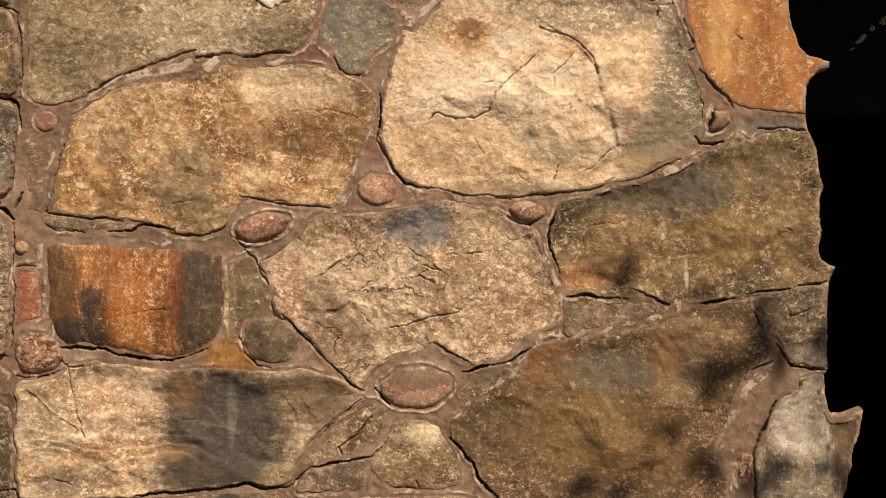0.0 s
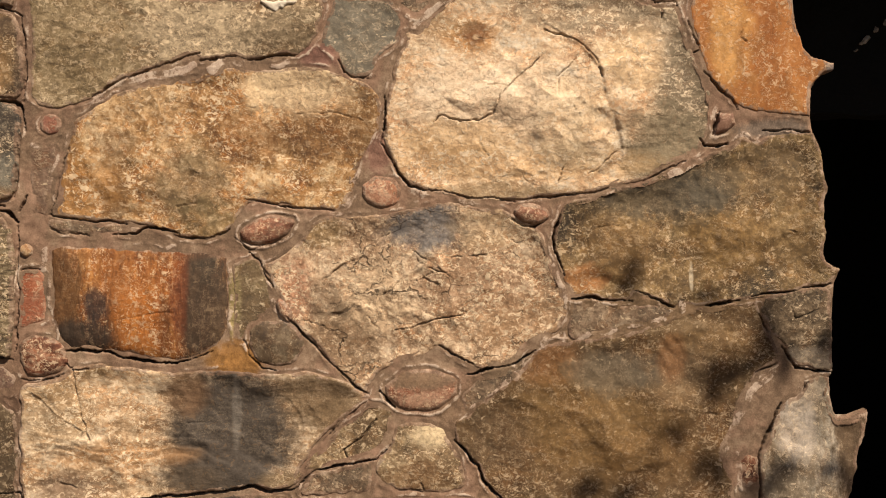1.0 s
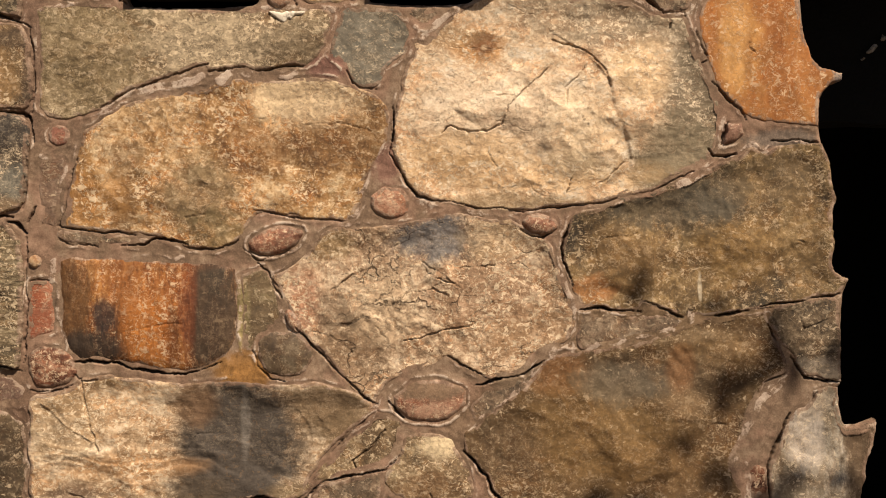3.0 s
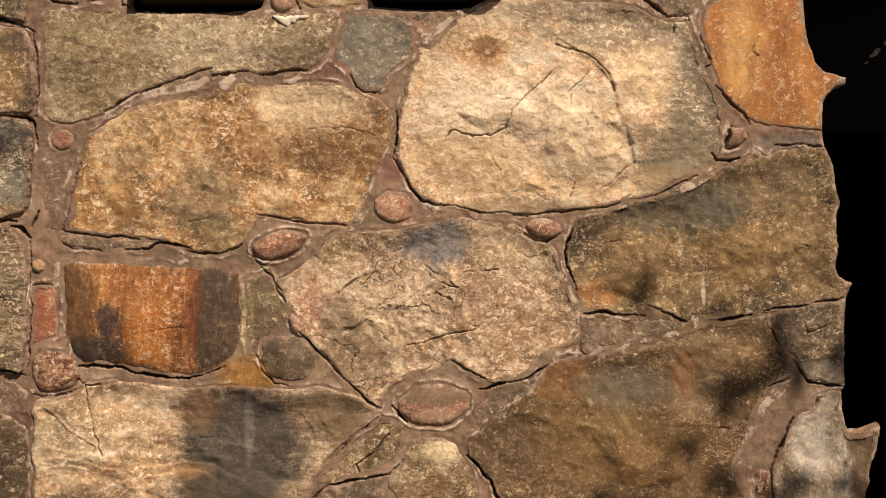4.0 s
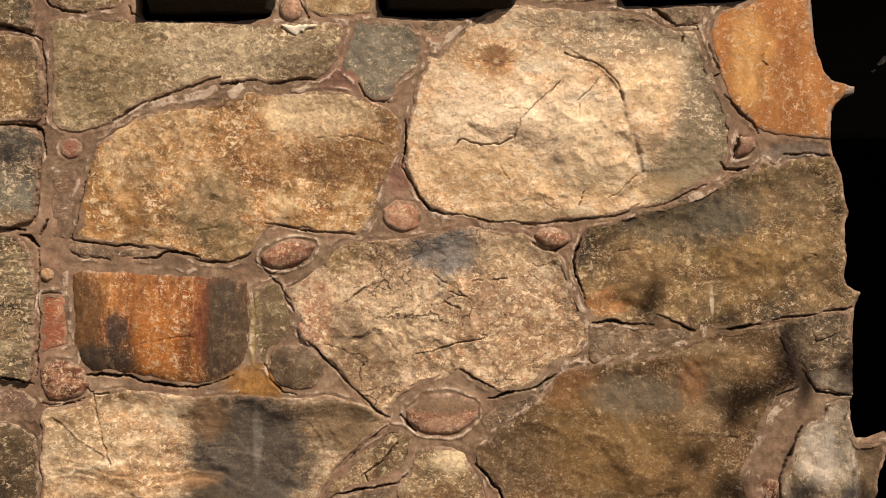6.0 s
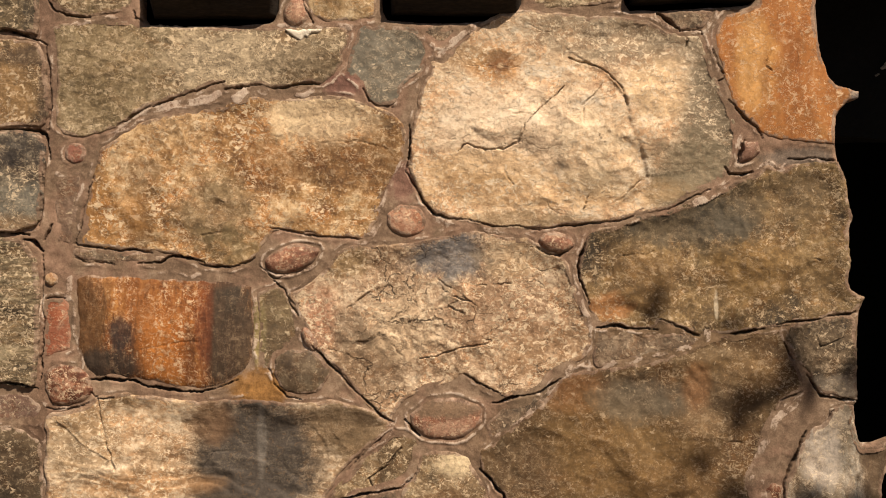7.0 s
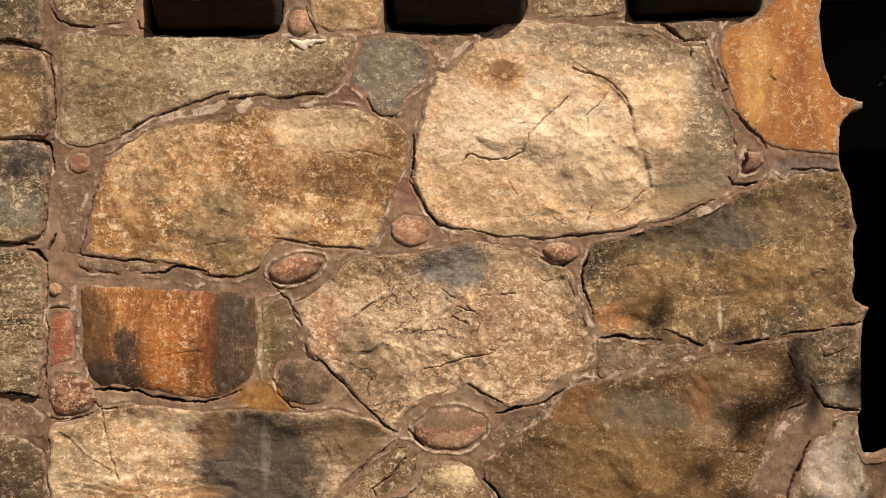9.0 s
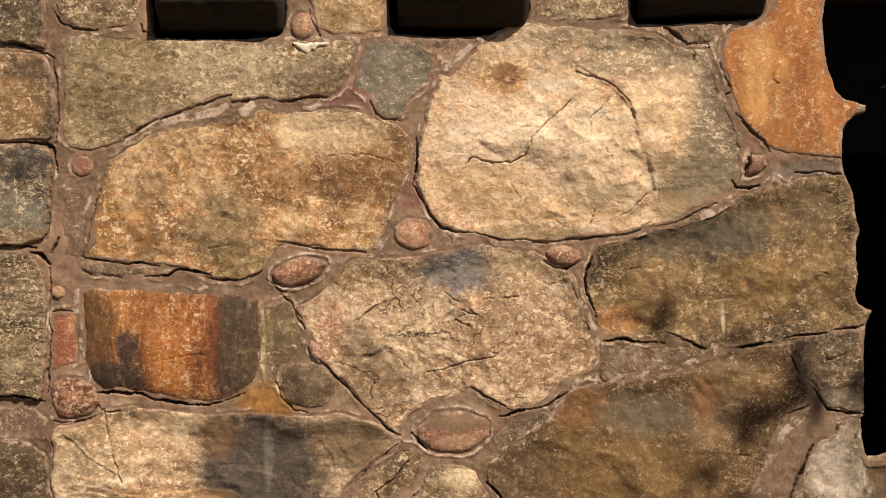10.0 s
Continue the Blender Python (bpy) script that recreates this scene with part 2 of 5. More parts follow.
def outline(corners, rounding=1, rough=0.0016, seed=1, step=0.005, grow=0.0):
    """A closed natural outline through rough corners: corners cut, then resampled and made uneven."""
    p = np.array(corners, float)
    for _ in range(rounding):
        q = np.roll(p, -1, 0)
        p = np.stack((p * 0.88 + q * 0.12, p * 0.12 + q * 0.88), 1).reshape(-1, 2)
    out = []
    for a0, b0 in zip(p, np.roll(p, -1, 0)):
        k = max(1, int(np.hypot(*(b0 - a0)) / step))
        out += [a0 + (b0 - a0) * i / k for i in range(k)]
    p = np.array(out)
    if grow:
        way = np.roll(p, -1, 0) - np.roll(p, 1, 0)
        way /= np.maximum(np.hypot(way[:, 0], way[:, 1]), 1e-9)[:, None]
        turn = np.sign(np.sum(p[:, 0] * np.roll(p[:, 1], -1) - np.roll(p[:, 0], -1) * p[:, 1]))
        p = p + grow * turn * np.stack((way[:, 1], -way[:, 0]), 1)
    if rough:
        p = p + rough * np.stack((clouds(p[:, 0], p[:, 1], 30, 4, seed, 0.6), clouds(p[:, 0], p[:, 1], 30, 4, seed + 50, 0.6)), 1)
    return p


def oval(x, z, rx, rz, turn=0.0, n=22, wobble=0.05, seed=0):
    """Corners of a pebble's uneven oval."""
    rnd = random.Random(seed)
    c, s = math.cos(radians(turn)), math.sin(radians(turn))
    out = []
    for i in range(n):
        w, k = 2 * math.pi * i / n, 1 + rnd.uniform(-wobble, wobble)
        u, v = rx * k * math.cos(w), rz * k * math.sin(w)
        out.append((x + u * c - v * s, z + u * s + v * c))
    return out


def inward(x, z, loop):
    """Signed distance into a closed outline, and the nearest points on it."""
    best = np.full(x.shape, 1e9)
    nx, nz = np.zeros_like(x), np.zeros_like(x)
    inside = np.zeros(x.shape, bool)
    for (ax, az), (bx, bz) in zip(loop, np.roll(loop, -1, 0)):
        dx, dz = bx - ax, bz - az
        t = np.clip(((x - ax) * dx + (z - az) * dz) / max(dx * dx + dz * dz, 1e-12), 0, 1)
        px, pz = ax + t * dx, az + t * dz
        d = (x - px) ** 2 + (z - pz) ** 2
        near = d < best
        best[near], nx[near], nz[near] = d[near], px[near], pz[near]
        if az != bz:
            inside ^= ((az > z) != (bz > z)) & (x < dx * (z - az) / (bz - az) + ax)
    d = np.sqrt(best)
    return np.where(inside, d, -d), nx, nz


def to_line(x, z, line):
    """Distance to an open line."""
    best = np.full(x.shape, 1e9)
    for (ax, az), (bx, bz) in zip(line[:-1], line[1:]):
        dx, dz = bx - ax, bz - az
        t = np.clip(((x - ax) * dx + (z - az) * dz) / max(dx * dx + dz * dz, 1e-12), 0, 1)
        best = np.minimum(best, (x - ax - t * dx) ** 2 + (z - az - t * dz) ** 2)
    return np.sqrt(best)


def beside(x, z, line):
    """Distance to an open line, positive to its right-hand side as it runs, negative to its left."""
    best, side = np.full(x.shape, 1e9), np.zeros_like(x)
    for (ax, az), (bx, bz) in zip(line[:-1], line[1:]):
        dx, dz = bx - ax, bz - az
        t = np.clip(((x - ax) * dx + (z - az) * dz) / max(dx * dx + dz * dz, 1e-12), 0, 1)
        d = (x - ax - t * dx) ** 2 + (z - az - t * dz) ** 2
        near = d < best
        best[near], side[near] = d[near], ((z - az) * dx - (x - ax) * dz)[near]
    return np.where(side > 0, -1.0, 1.0) * np.sqrt(best)


def open_joints(x, z, h):
    """Cut the open joints into a height field, the same ragged line in stone and mortar."""
    jx, jz = 0.0036 * clouds(x, z, 36, 5, 14, 0.7), 0.0036 * clouds(x, z, 36, 5, 19, 0.7)
    low, high = (x.min(), z.min()), (x.max(), z.max())
    for line, width, depth in OPEN_JOINTS:
        p = np.array(line)
        if (p.max(0) < low).any() or (p.min(0) > high).any():
            continue
        i, j = np.searchsorted(x[0], (p[:, 0].min() - 0.02, p[:, 0].max() + 0.02)), np.searchsorted(z[:, 0], (p[:, 1].min() - 0.02, p[:, 1].max() + 0.02))
        w = slice(j[0], j[1]), slice(i[0], i[1])
        if not x[w].size:
            continue
        d = to_line(x[w] + jx[w], z[w] + jz[w], p)
        wide = 0.35 * width * np.clip(0.85 + 0.95 * clouds(x[w], z[w], 26, 3, 23), 0.12, 1.8)
        ends = np.minimum(np.hypot(x[w] - p[0][0], z[w] - p[0][1]), np.hypot(x[w] - p[-1][0], z[w] - p[-1][1]))
        wide = np.maximum(wide * (0.3 + 0.7 * ease(0.0, 0.03, ends)), 0.0005)
        h[w] -= depth * (1 - ease(wide * 0.5, wide + 0.0013, d)) * np.clip(wide / 0.0011, 0.35, 1)
    return h


def sheet_mesh(name, x, y, z, keep, material, lime=None):
    """A mesh from a grid of points, with the cells whose four corners are kept."""
    cell = keep[:-1, :-1] & keep[1:, :-1] & keep[:-1, 1:] & keep[1:, 1:]
    index = np.arange(x.size).reshape(x.shape)
    quads = np.stack((index[:-1, :-1], index[:-1, 1:], index[1:, 1:], index[1:, :-1]), -1)[cell]
    used, faces = np.unique(quads, return_inverse=True)
    faces = faces.reshape(-1, 4)
    co = np.stack((x.ravel(), y.ravel(), z.ravel()), 1)[used]
    mesh = bpy.data.meshes.new(name)
    mesh.vertices.add(len(co))
    mesh.vertices.foreach_set("co", co.ravel().astype(np.float32))
    mesh.loops.add(faces.size)
    mesh.loops.foreach_set("vertex_index", faces.ravel().astype(np.int32))
    mesh.polygons.add(len(faces))
    mesh.polygons.foreach_set("loop_start", np.arange(0, faces.size, 4, dtype=np.int32))
    mesh.update(calc_edges=True)
    mesh.polygons.foreach_set("use_smooth", np.ones(len(faces), bool))
    if lime is not None:
        mesh.attributes.new("lime", "FLOAT", "POINT").data.foreach_set("value", lime.ravel()[used].astype(np.float32))
    mesh.materials.append(material)
    mesh.update()
    return mesh


def part(name, bm, material, parent, label=""):
    mesh = bpy.data.meshes.new(name)
    bm.to_mesh(mesh)
    bm.free()
    mesh.materials.append(material)
    ob = new(name, mesh)
    ob.parent = parent
    return tagged(ob, label)


def block(bm, low, high):
    """A box between two corners."""
    m = Matrix.Translation((Vector(low) + Vector(high)) / 2) @ Matrix.Diagonal((*(Vector(high) - Vector(low)), 1))
    return bmesh.ops.create_cube(bm, size=1, matrix=m)["verts"]


# ---- the wall ----
wall = tagged(new("wall_north"), "rubble wall of large weathered stones and cobbles in brown mortar", "wall", kind="structure")

# The free end of the wall beside the doorway, from top to bottom, and the rest of its face.
END = [(0.739, 2.161), (0.732, 2.077), (0.730, 2.040), (0.738, 1.993), (0.751, 1.955), (0.758, 1.933), (0.773, 1.916), (0.793, 1.906), (0.820, 1.898), (0.821, 1.884), (0.799, 1.876), (0.782, 1.859), (0.775, 1.843), (0.773, 1.783), (0.779, 1.751), (0.791, 1.711), (0.793, 1.687), (0.803, 1.639), (0.799, 1.549), (0.802, 1.474), (0.817, 1.468), (0.834, 1.460), (0.829, 1.444), (0.823, 1.429), (0.818, 1.357), (0.815, 1.309), (0.815, 1.261), (0.821, 1.243), (0.812, 1.231), (0.815, 1.189), (0.818, 1.165), (0.829, 1.147), (0.859, 1.148), (0.894, 1.163), (0.882, 1.105), (0.874, 1.081), (0.865, 1.033), (0.853, 0.971), (0.839, 0.877)]
FACE = outline(END + [(0.839, 0.841), (-1.193, 0.841), (-1.193, 2.209), (0.739, 2.209)], 0, 0.0012, 5)
BEAMS = [
    [(-0.704, 2.196), (-0.411, 2.196), (-0.413, 2.076), (-0.425, 2.049), (-0.490, 2.044), (-0.622, 2.041), (-0.697, 2.042)],
    [(-0.195, 2.196), (0.106, 2.196), (0.103, 2.088), (0.071, 2.059), (0.002, 2.048), (-0.106, 2.048), (-0.190, 2.055)],
    [(0.317, 2.196), (0.611, 2.196), (0.599, 2.095), (0.587, 2.083), (0.482, 2.078), (0.422, 2.073), (0.326, 2.074)],
]

# Open joints and cracks that run along the arrises: (line, width, depth).
OPEN_JOINTS = [
    ([(-0.754, 1.829), (-0.712, 1.854), (-0.688, 1.868), (-0.652, 1.879), (-0.616, 1.892), (-0.580, 1.904), (-0.550, 1.918), (-0.526, 1.922)], 0.0034, 0.02),
    ([(-0.526, 1.906), (-0.502, 1.907), (-0.472, 1.914), (-0.448, 1.916)], 0.0024, 0.014),
    ([(-0.424, 1.906), (-0.388, 1.910), (-0.358, 1.919), (-0.322, 1.915)], 0.003, 0.016),
    ([(-0.232, 1.906), (-0.220, 1.879), (-0.196, 1.870), (-0.169, 1.868)], 0.0026, 0.014),
    ([(-0.132, 1.829), (-0.134, 1.793), (-0.136, 1.757), (-0.140, 1.733), (-0.118, 1.694), (-0.103, 1.663), (-0.082, 1.640), (-0.052, 1.631)], 0.0036, 0.02),
    ([(-0.052, 1.631), (0.008, 1.626), (0.044, 1.612), (0.092, 1.613), (0.140, 1.608), (0.236, 1.619), (0.308, 1.625), (0.342, 1.634)], 0.0026, 0.014),
    ([(0.414, 1.649), (0.446, 1.663), (0.470, 1.679), (0.506, 1.688)], 0.003, 0.016),
    ([(0.534, 1.738), (0.546, 1.724), (0.575, 1.720), (0.596, 1.727)], 0.007, 0.028),
    ([(0.392, 2.065), (0.416, 2.047), (0.444, 2.026)], 0.0075, 0.03),
    ([(0.444, 2.027), (0.476, 2.029), (0.488, 2.021)], 0.0026, 0.014),
    ([(0.510, 1.987), (0.518, 1.967), (0.534, 1.939)], 0.0026, 0.014),
    ([(0.522, 1.925), (0.532, 1.927)], 0.004, 0.014),
    ([(0.542, 1.883), (0.560, 1.862), (0.584, 1.838), (0.602, 1.823), (0.616, 1.800)], 0.0034, 0.018),
    ([(0.668, 1.753), (0.716, 1.757), (0.774, 1.753)], 0.003, 0.016),
    ([(0.575, 1.795), (0.568, 1.769), (0.563, 1.745)], 0.004, 0.018),
    ([(-1.036, 1.820), (-0.964, 1.822), (-0.922, 1.819), (-0.904, 1.810), (-0.898, 1.781), (-0.896, 1.757)], 0.005, 0.026),
    ([(-1.036, 2.030), (-0.988, 2.032), (-0.958, 2.024), (-0.928, 2.012), (-0.901, 1.999)], 0.0045, 0.024),
    ([(-0.904, 1.997), (-0.895, 1.937), (-0.895, 1.877), (-0.899, 1.817)], 0.0024, 0.016),
    ([(-1.036, 1.604), (-0.964, 1.603), (-0.940, 1.595)], 0.004, 0.022),
    ([(-0.952, 1.586), (-0.930, 1.582), (-0.913, 1.562)], 0.01, 0.03),
    ([(-0.908, 1.586), (-0.899, 1.604), (-0.894, 1.622)], 0.005, 0.026),
    ([(-0.913, 1.553), (-0.911, 1.469), (-0.910, 1.397), (-0.918, 1.289)], 0.0034, 0.022),
    ([(-1.036, 1.283), (-0.976, 1.283), (-0.923, 1.273)], 0.004, 0.024),
    ([(-0.906, 1.463), (-0.862, 1.463)], 0.002, 0.012),
    ([(-0.907, 1.745), (-0.913, 1.661), (-0.920, 1.613)], 0.0024, 0.014),
    ([(-0.803, 1.721), (-0.820, 1.670), (-0.832, 1.613), (-0.842, 1.577)], 0.002, 0.012),
    ([(-0.842, 1.578), (-0.796, 1.571), (-0.766, 1.565), (-0.718, 1.566), (-0.682, 1.559)], 0.003, 0.018),
    ([(-0.844, 1.550), (-0.820, 1.541), (-0.760, 1.535)], 0.0018, 0.01),
    ([(-0.712, 1.536), (-0.664, 1.538), (-0.640, 1.552), (-0.598, 1.544), (-0.568, 1.537)], 0.0045, 0.022),
    ([(-0.568, 1.532), (-0.520, 1.528), (-0.484, 1.537), (-0.464, 1.546)], 0.0026, 0.014),
    ([(-0.430, 1.609), (-0.388, 1.604), (-0.358, 1.598), (-0.304, 1.591), (-0.244, 1.586)], 0.0024, 0.014),
    ([(-0.452, 1.531), (-0.424, 1.505), (-0.388, 1.511), (-0.346, 1.526)], 0.002, 0.012),
    ([(-0.424, 1.499), (-0.400, 1.481), (-0.388, 1.457), (-0.368, 1.424)], 0.0034, 0.018),
    ([(-0.341, 1.363), (-0.317, 1.337), (-0.287, 1.303), (-0.245, 1.261), (-0.197, 1.213), (-0.167, 1.199)], 0.0026, 0.014),
    ([(0.239, 1.577), (0.224, 1.535), (0.228, 1.499), (0.248, 1.451)], 0.003, 0.018),
    ([(0.263, 1.398), (0.307, 1.402), (0.343, 1.397), (0.389, 1.393)], 0.005, 0.026),
    ([(0.397, 1.415), (0.427, 1.403), (0.457, 1.391), (0.481, 1.381)], 0.004, 0.02),
    ([(0.547, 1.385), (0.583, 1.388), (0.619, 1.396)], 0.005, 0.026),
    ([(0.643, 1.403), (0.679, 1.409), (0.739, 1.416)], 0.003, 0.018),
    ([(0.754, 1.420), (0.816, 1.429)], 0.003, 0.018),
    ([(0.661, 1.367), (0.673, 1.343), (0.683, 1.331)], 0.003, 0.018),
    ([(0.708, 1.297), (0.727, 1.267), (0.739, 1.252), (0.775, 1.246), (0.821, 1.240)], 0.005, 0.028),
    ([(0.653, 1.242), (0.679, 1.254), (0.698, 1.261)], 0.0026, 0.014),
    ([(0.763, 1.223), (0.749, 1.201)], 0.0026, 0.014),
    ([(0.707, 1.176), (0.689, 1.141), (0.673, 1.099), (0.661, 1.074), (0.659, 1.033), (0.665, 0.961)], 0.0055, 0.028),
    ([(-0.809, 1.289), (-0.761, 1.292), (-0.725, 1.288), (-0.689, 1.278), (-0.653, 1.271), (-0.617, 1.264), (-0.575, 1.265)], 0.0055, 0.028),
    ([(-0.575, 1.265), (-0.533, 1.273), (-0.497, 1.289)], 0.003, 0.016),
    ([(-0.653, 0.976), (-0.593, 0.983), (-0.521, 0.988), (-0.461, 0.995), (-0.413, 1.003), (-0.377, 0.990), (-0.329, 0.995)], 0.005, 0.026),
    ([(-0.329, 0.995), (-0.305, 1.015), (-0.287, 1.033)], 0.003, 0.016),
    ([(-0.287, 1.036), (-0.245, 1.043), (-0.197, 1.048), (-0.155, 1.060)], 0.005, 0.024),
    ([(-0.155, 1.060), (-0.122, 1.088)], 0.002, 0.012),
    ([(-0.233, 1.073), (-0.197, 1.098), (-0.155, 1.134)], 0.003, 0.008),
    ([(-0.169, 1.187), (-0.221, 1.145), (-0.266, 1.099)], 0.004, 0.007),
    ([(-0.144, 1.204), (-0.127, 1.182), (-0.113, 1.168)], 0.007, 0.026),
    ([(0.043, 1.238), (0.079, 1.248), (0.118, 1.256)], 0.006, 0.026),
    ([(0.118, 1.256), (0.145, 1.261), (0.187, 1.292)], 0.003, 0.016),
    ([(-0.017, 1.302), (0.019, 1.279), (0.055, 1.259)], 0.003, 0.012),
    ([(0.013, 1.099), (0.043, 1.069), (0.065, 1.045), (0.073, 1.015), (0.091, 0.995), (0.115, 0.973), (0.139, 0.943)], 0.005, 0.026),
    ([(-0.432, 1.312), (-0.420, 1.279), (-0.395, 1.255), (-0.365, 1.249)], 0.0026, 0.014),
    ([(-0.905, 1.231), (-0.857, 1.228), (-0.814, 1.243)], 0.0026, 0.014),
    ([(-0.809, 1.261), (-0.791, 1.249), (-0.761, 1.255)], 0.002, 0.012),
    ([(-0.965, 0.983), (-0.907, 0.992), (-0.899, 0.961)], 0.004, 0.022),
    ([(0.137, 1.571), (0.158, 1.558), (0.188, 1.552), (0.205, 1.560)], 0.003, 0.016),
    ([(-0.901, 2.099), (-0.886, 2.075), (-0.862, 2.063), (-0.808, 2.058)], 0.0034, 0.018),
    ([(-0.362, 2.100), (-0.352, 2.071), (-0.337, 2.045)], 0.0026, 0.016),
    ([(-0.101, 0.995), (-0.055, 0.990)], 0.002, 0.01),
    ([(-0.059, 1.009), (-0.053, 0.995)], 0.003, 0.012),
    ([(-0.718, 2.074), (-0.714, 2.057), (-0.700, 2.051)], 0.005, 0.02),
]

STONES = []          # outlines, for the mortar between them
PALE_RIMS = []           # outlines with a pale rim: lime, and edge light painted in
STEP = 0.0020


def stone(label, corners, material, proud=0.0035, dome=0.018, reach=0.09, relief=0.006, ledges=0.0, rough=0.0042, rounding=1, round_edge=0.0045, lean=(0.0, 0.0), cracks=(), rim=0.7, name="stone", grit=0.0016, fine=None, grow=0.0035, facets=0, tilt=0.16, scarps=(), feather=0.009):
    """One stone of the wall: a domed, broken face with rounded arrises, set into the mortar."""
    k = len(STONES) + 1
    loop = outline(corners, rounding, rough, k * 7, 0.005, grow)
    STONES.append(loop)
    if rim:
        PALE_RIMS.append((loop, rim))
    low, high = loop.min(0) - 0.008, loop.max(0) + 0.008
    step = fine or STEP
    x, z = np.meshgrid(np.arange(low[0], high[0], step), np.arange(low[1], high[1], step))
    d, nx, nz = inward(x, z, loop)
    cx, cz = loop.mean(0)
    inside = np.clip(d, 0, None)
    h = proud + 0.62 * dome * (1 - np.exp(-inside / (reach * 1.2)))
    h += lean[0] * (x - cx) + lean[1] * (z - cz)
    if facets:
        # Broken planes that meet in blunt ridges.
        rnd = random.Random(k)
        span = min(high - low) / 2
        f = np.full(x.shape, 0.012)
        for i in range(facets):
            w0 = 2 * math.pi * (i + rnd.uniform(-0.35, 0.35)) / facets
            bend = 0.012 * clouds(x, z, 8, 3, k * 9 + i, 0.45)
            f = np.minimum(f, -tilt * rnd.uniform(0.5, 1.2) * ((x - cx) * math.cos(w0) + (z - cz) * math.sin(w0) - span * rnd.uniform(0.05, 0.6)) + bend)
        for i in range(facets):
            px, pz = cx + rnd.uniform(-1, 1) * (high[0] - low[0]) * 0.4, cz + rnd.uniform(-1, 1) * span * 0.7
            w0 = rnd.uniform(0, 6.28)
            f = np.minimum(f, 0.004 - tilt * 0.8 * ((x - px) * math.cos(w0) + (z - pz) * math.sin(w0)) + 0.10 * np.hypot(x - px, z - pz) + 0.006 * clouds(x, z, 18, 3, k * 9 + i))
        h += np.maximum(-0.010, np.minimum(f, 0.016)) * ease(0, 0.05, d)
    fade = ease(0, 0.03, d)
    h += relief * 0.8 * clouds(x, z, 6, 5, k * 3, 0.42) * (0.25 + 0.65 * fade)
    if ledges:
        s = clouds(x + 0.3 * z, z * 1.5, 4, 4, k * 3 + 11, 0.36) * 2.4
        h += ledges * (np.floor(s) + ease(0.72, 1.0, s - np.floor(s))) * 0.5 * ease(0.01, 0.06, d)
    ridge = 1 - np.abs(clouds(x, z * 1.4, 34, 2, k * 5 + 2, 0.5))
    h += grit * (ridge * 1.6 - 1) * 0.25 + grit * 0.5 * clouds(x, z, 62, 2, k * 5 + 9)
    for line, drop, fade_out in scarps:
        # A broken ledge: the face falls on the right of the line and climbs back further off.
        wob = 0.009 * clouds(x, z, 22, 5, k + 61, 0.65)
        s = beside(x + wob, z - wob, np.array(line))
        if drop < 0:
            s = -s
        run = np.array(line)
        ends = np.minimum(np.hypot(x - run[0][0], z - run[0][1]), np.hypot(x - run[-1][0], z - run[-1][1]))
        h -= 0.5 * abs(drop) * np.where(s > 0, ease(0.0, 0.009, s) * np.clip(0.6 + 0.7 * clouds(x, z, 16, 3, k + 71), 0.1, 1.2) * np.exp(-np.clip(s, 0, 1) / fade_out), 0) * ease(0.0, 0.03, ends) * ease(0.0, 0.02, d)
    for line, width, depth in cracks:
        line = np.array(line)
        c = to_line(x + 0.0035 * clouds(x, z, 40, 4, k + 31, 0.6), z + 0.0035 * clouds(x, z, 40, 4, k + 77, 0.6), line)
        wide = width * np.clip(0.6 + 0.35 * clouds(x, z, 25, 3, k + 5), 0.4, 1.0)
        depth = depth * (0.7 + 0.25 * clouds(x, z, 12, 2, k + 8))
        h -= depth * (1 - ease(wide * 0.4, np.maximum(wide, 0.0004) * 1.3, c))
    if feather:
        # The mortar laps unevenly on to the arris.
        r = feather * np.clip(0.9 + 0.7 * clouds(x, z, 20, 4, k + 3, 0.6), 0.25, 1.8)
        t = np.clip(1 - inside / r, 0, 1)
        h = -0.003 + (h + 0.003) * (1 - t * t * t)
    else:
        t = np.clip(1 - inside / round_edge, 0, 1)
        h = -0.004 + (h + 0.004) * np.sqrt(np.clip(1 - t * t, 0, 1))
    h = open_joints(x, z, h)
    out = d <= 0
    h = np.where(out, -0.03, h)
    keep = d > -1.5 * step
    x, z = np.where(out, nx, x), np.where(out, nz, z)
    ob = new(name, sheet_mesh(name, x, -h, z, keep, material, 1 - ease(0.002, 0.016, d)))
    ob.parent = wall
    return tagged(ob, label)


def M(name, *tones, **more):
    return stone_material(name, *tones, **more)


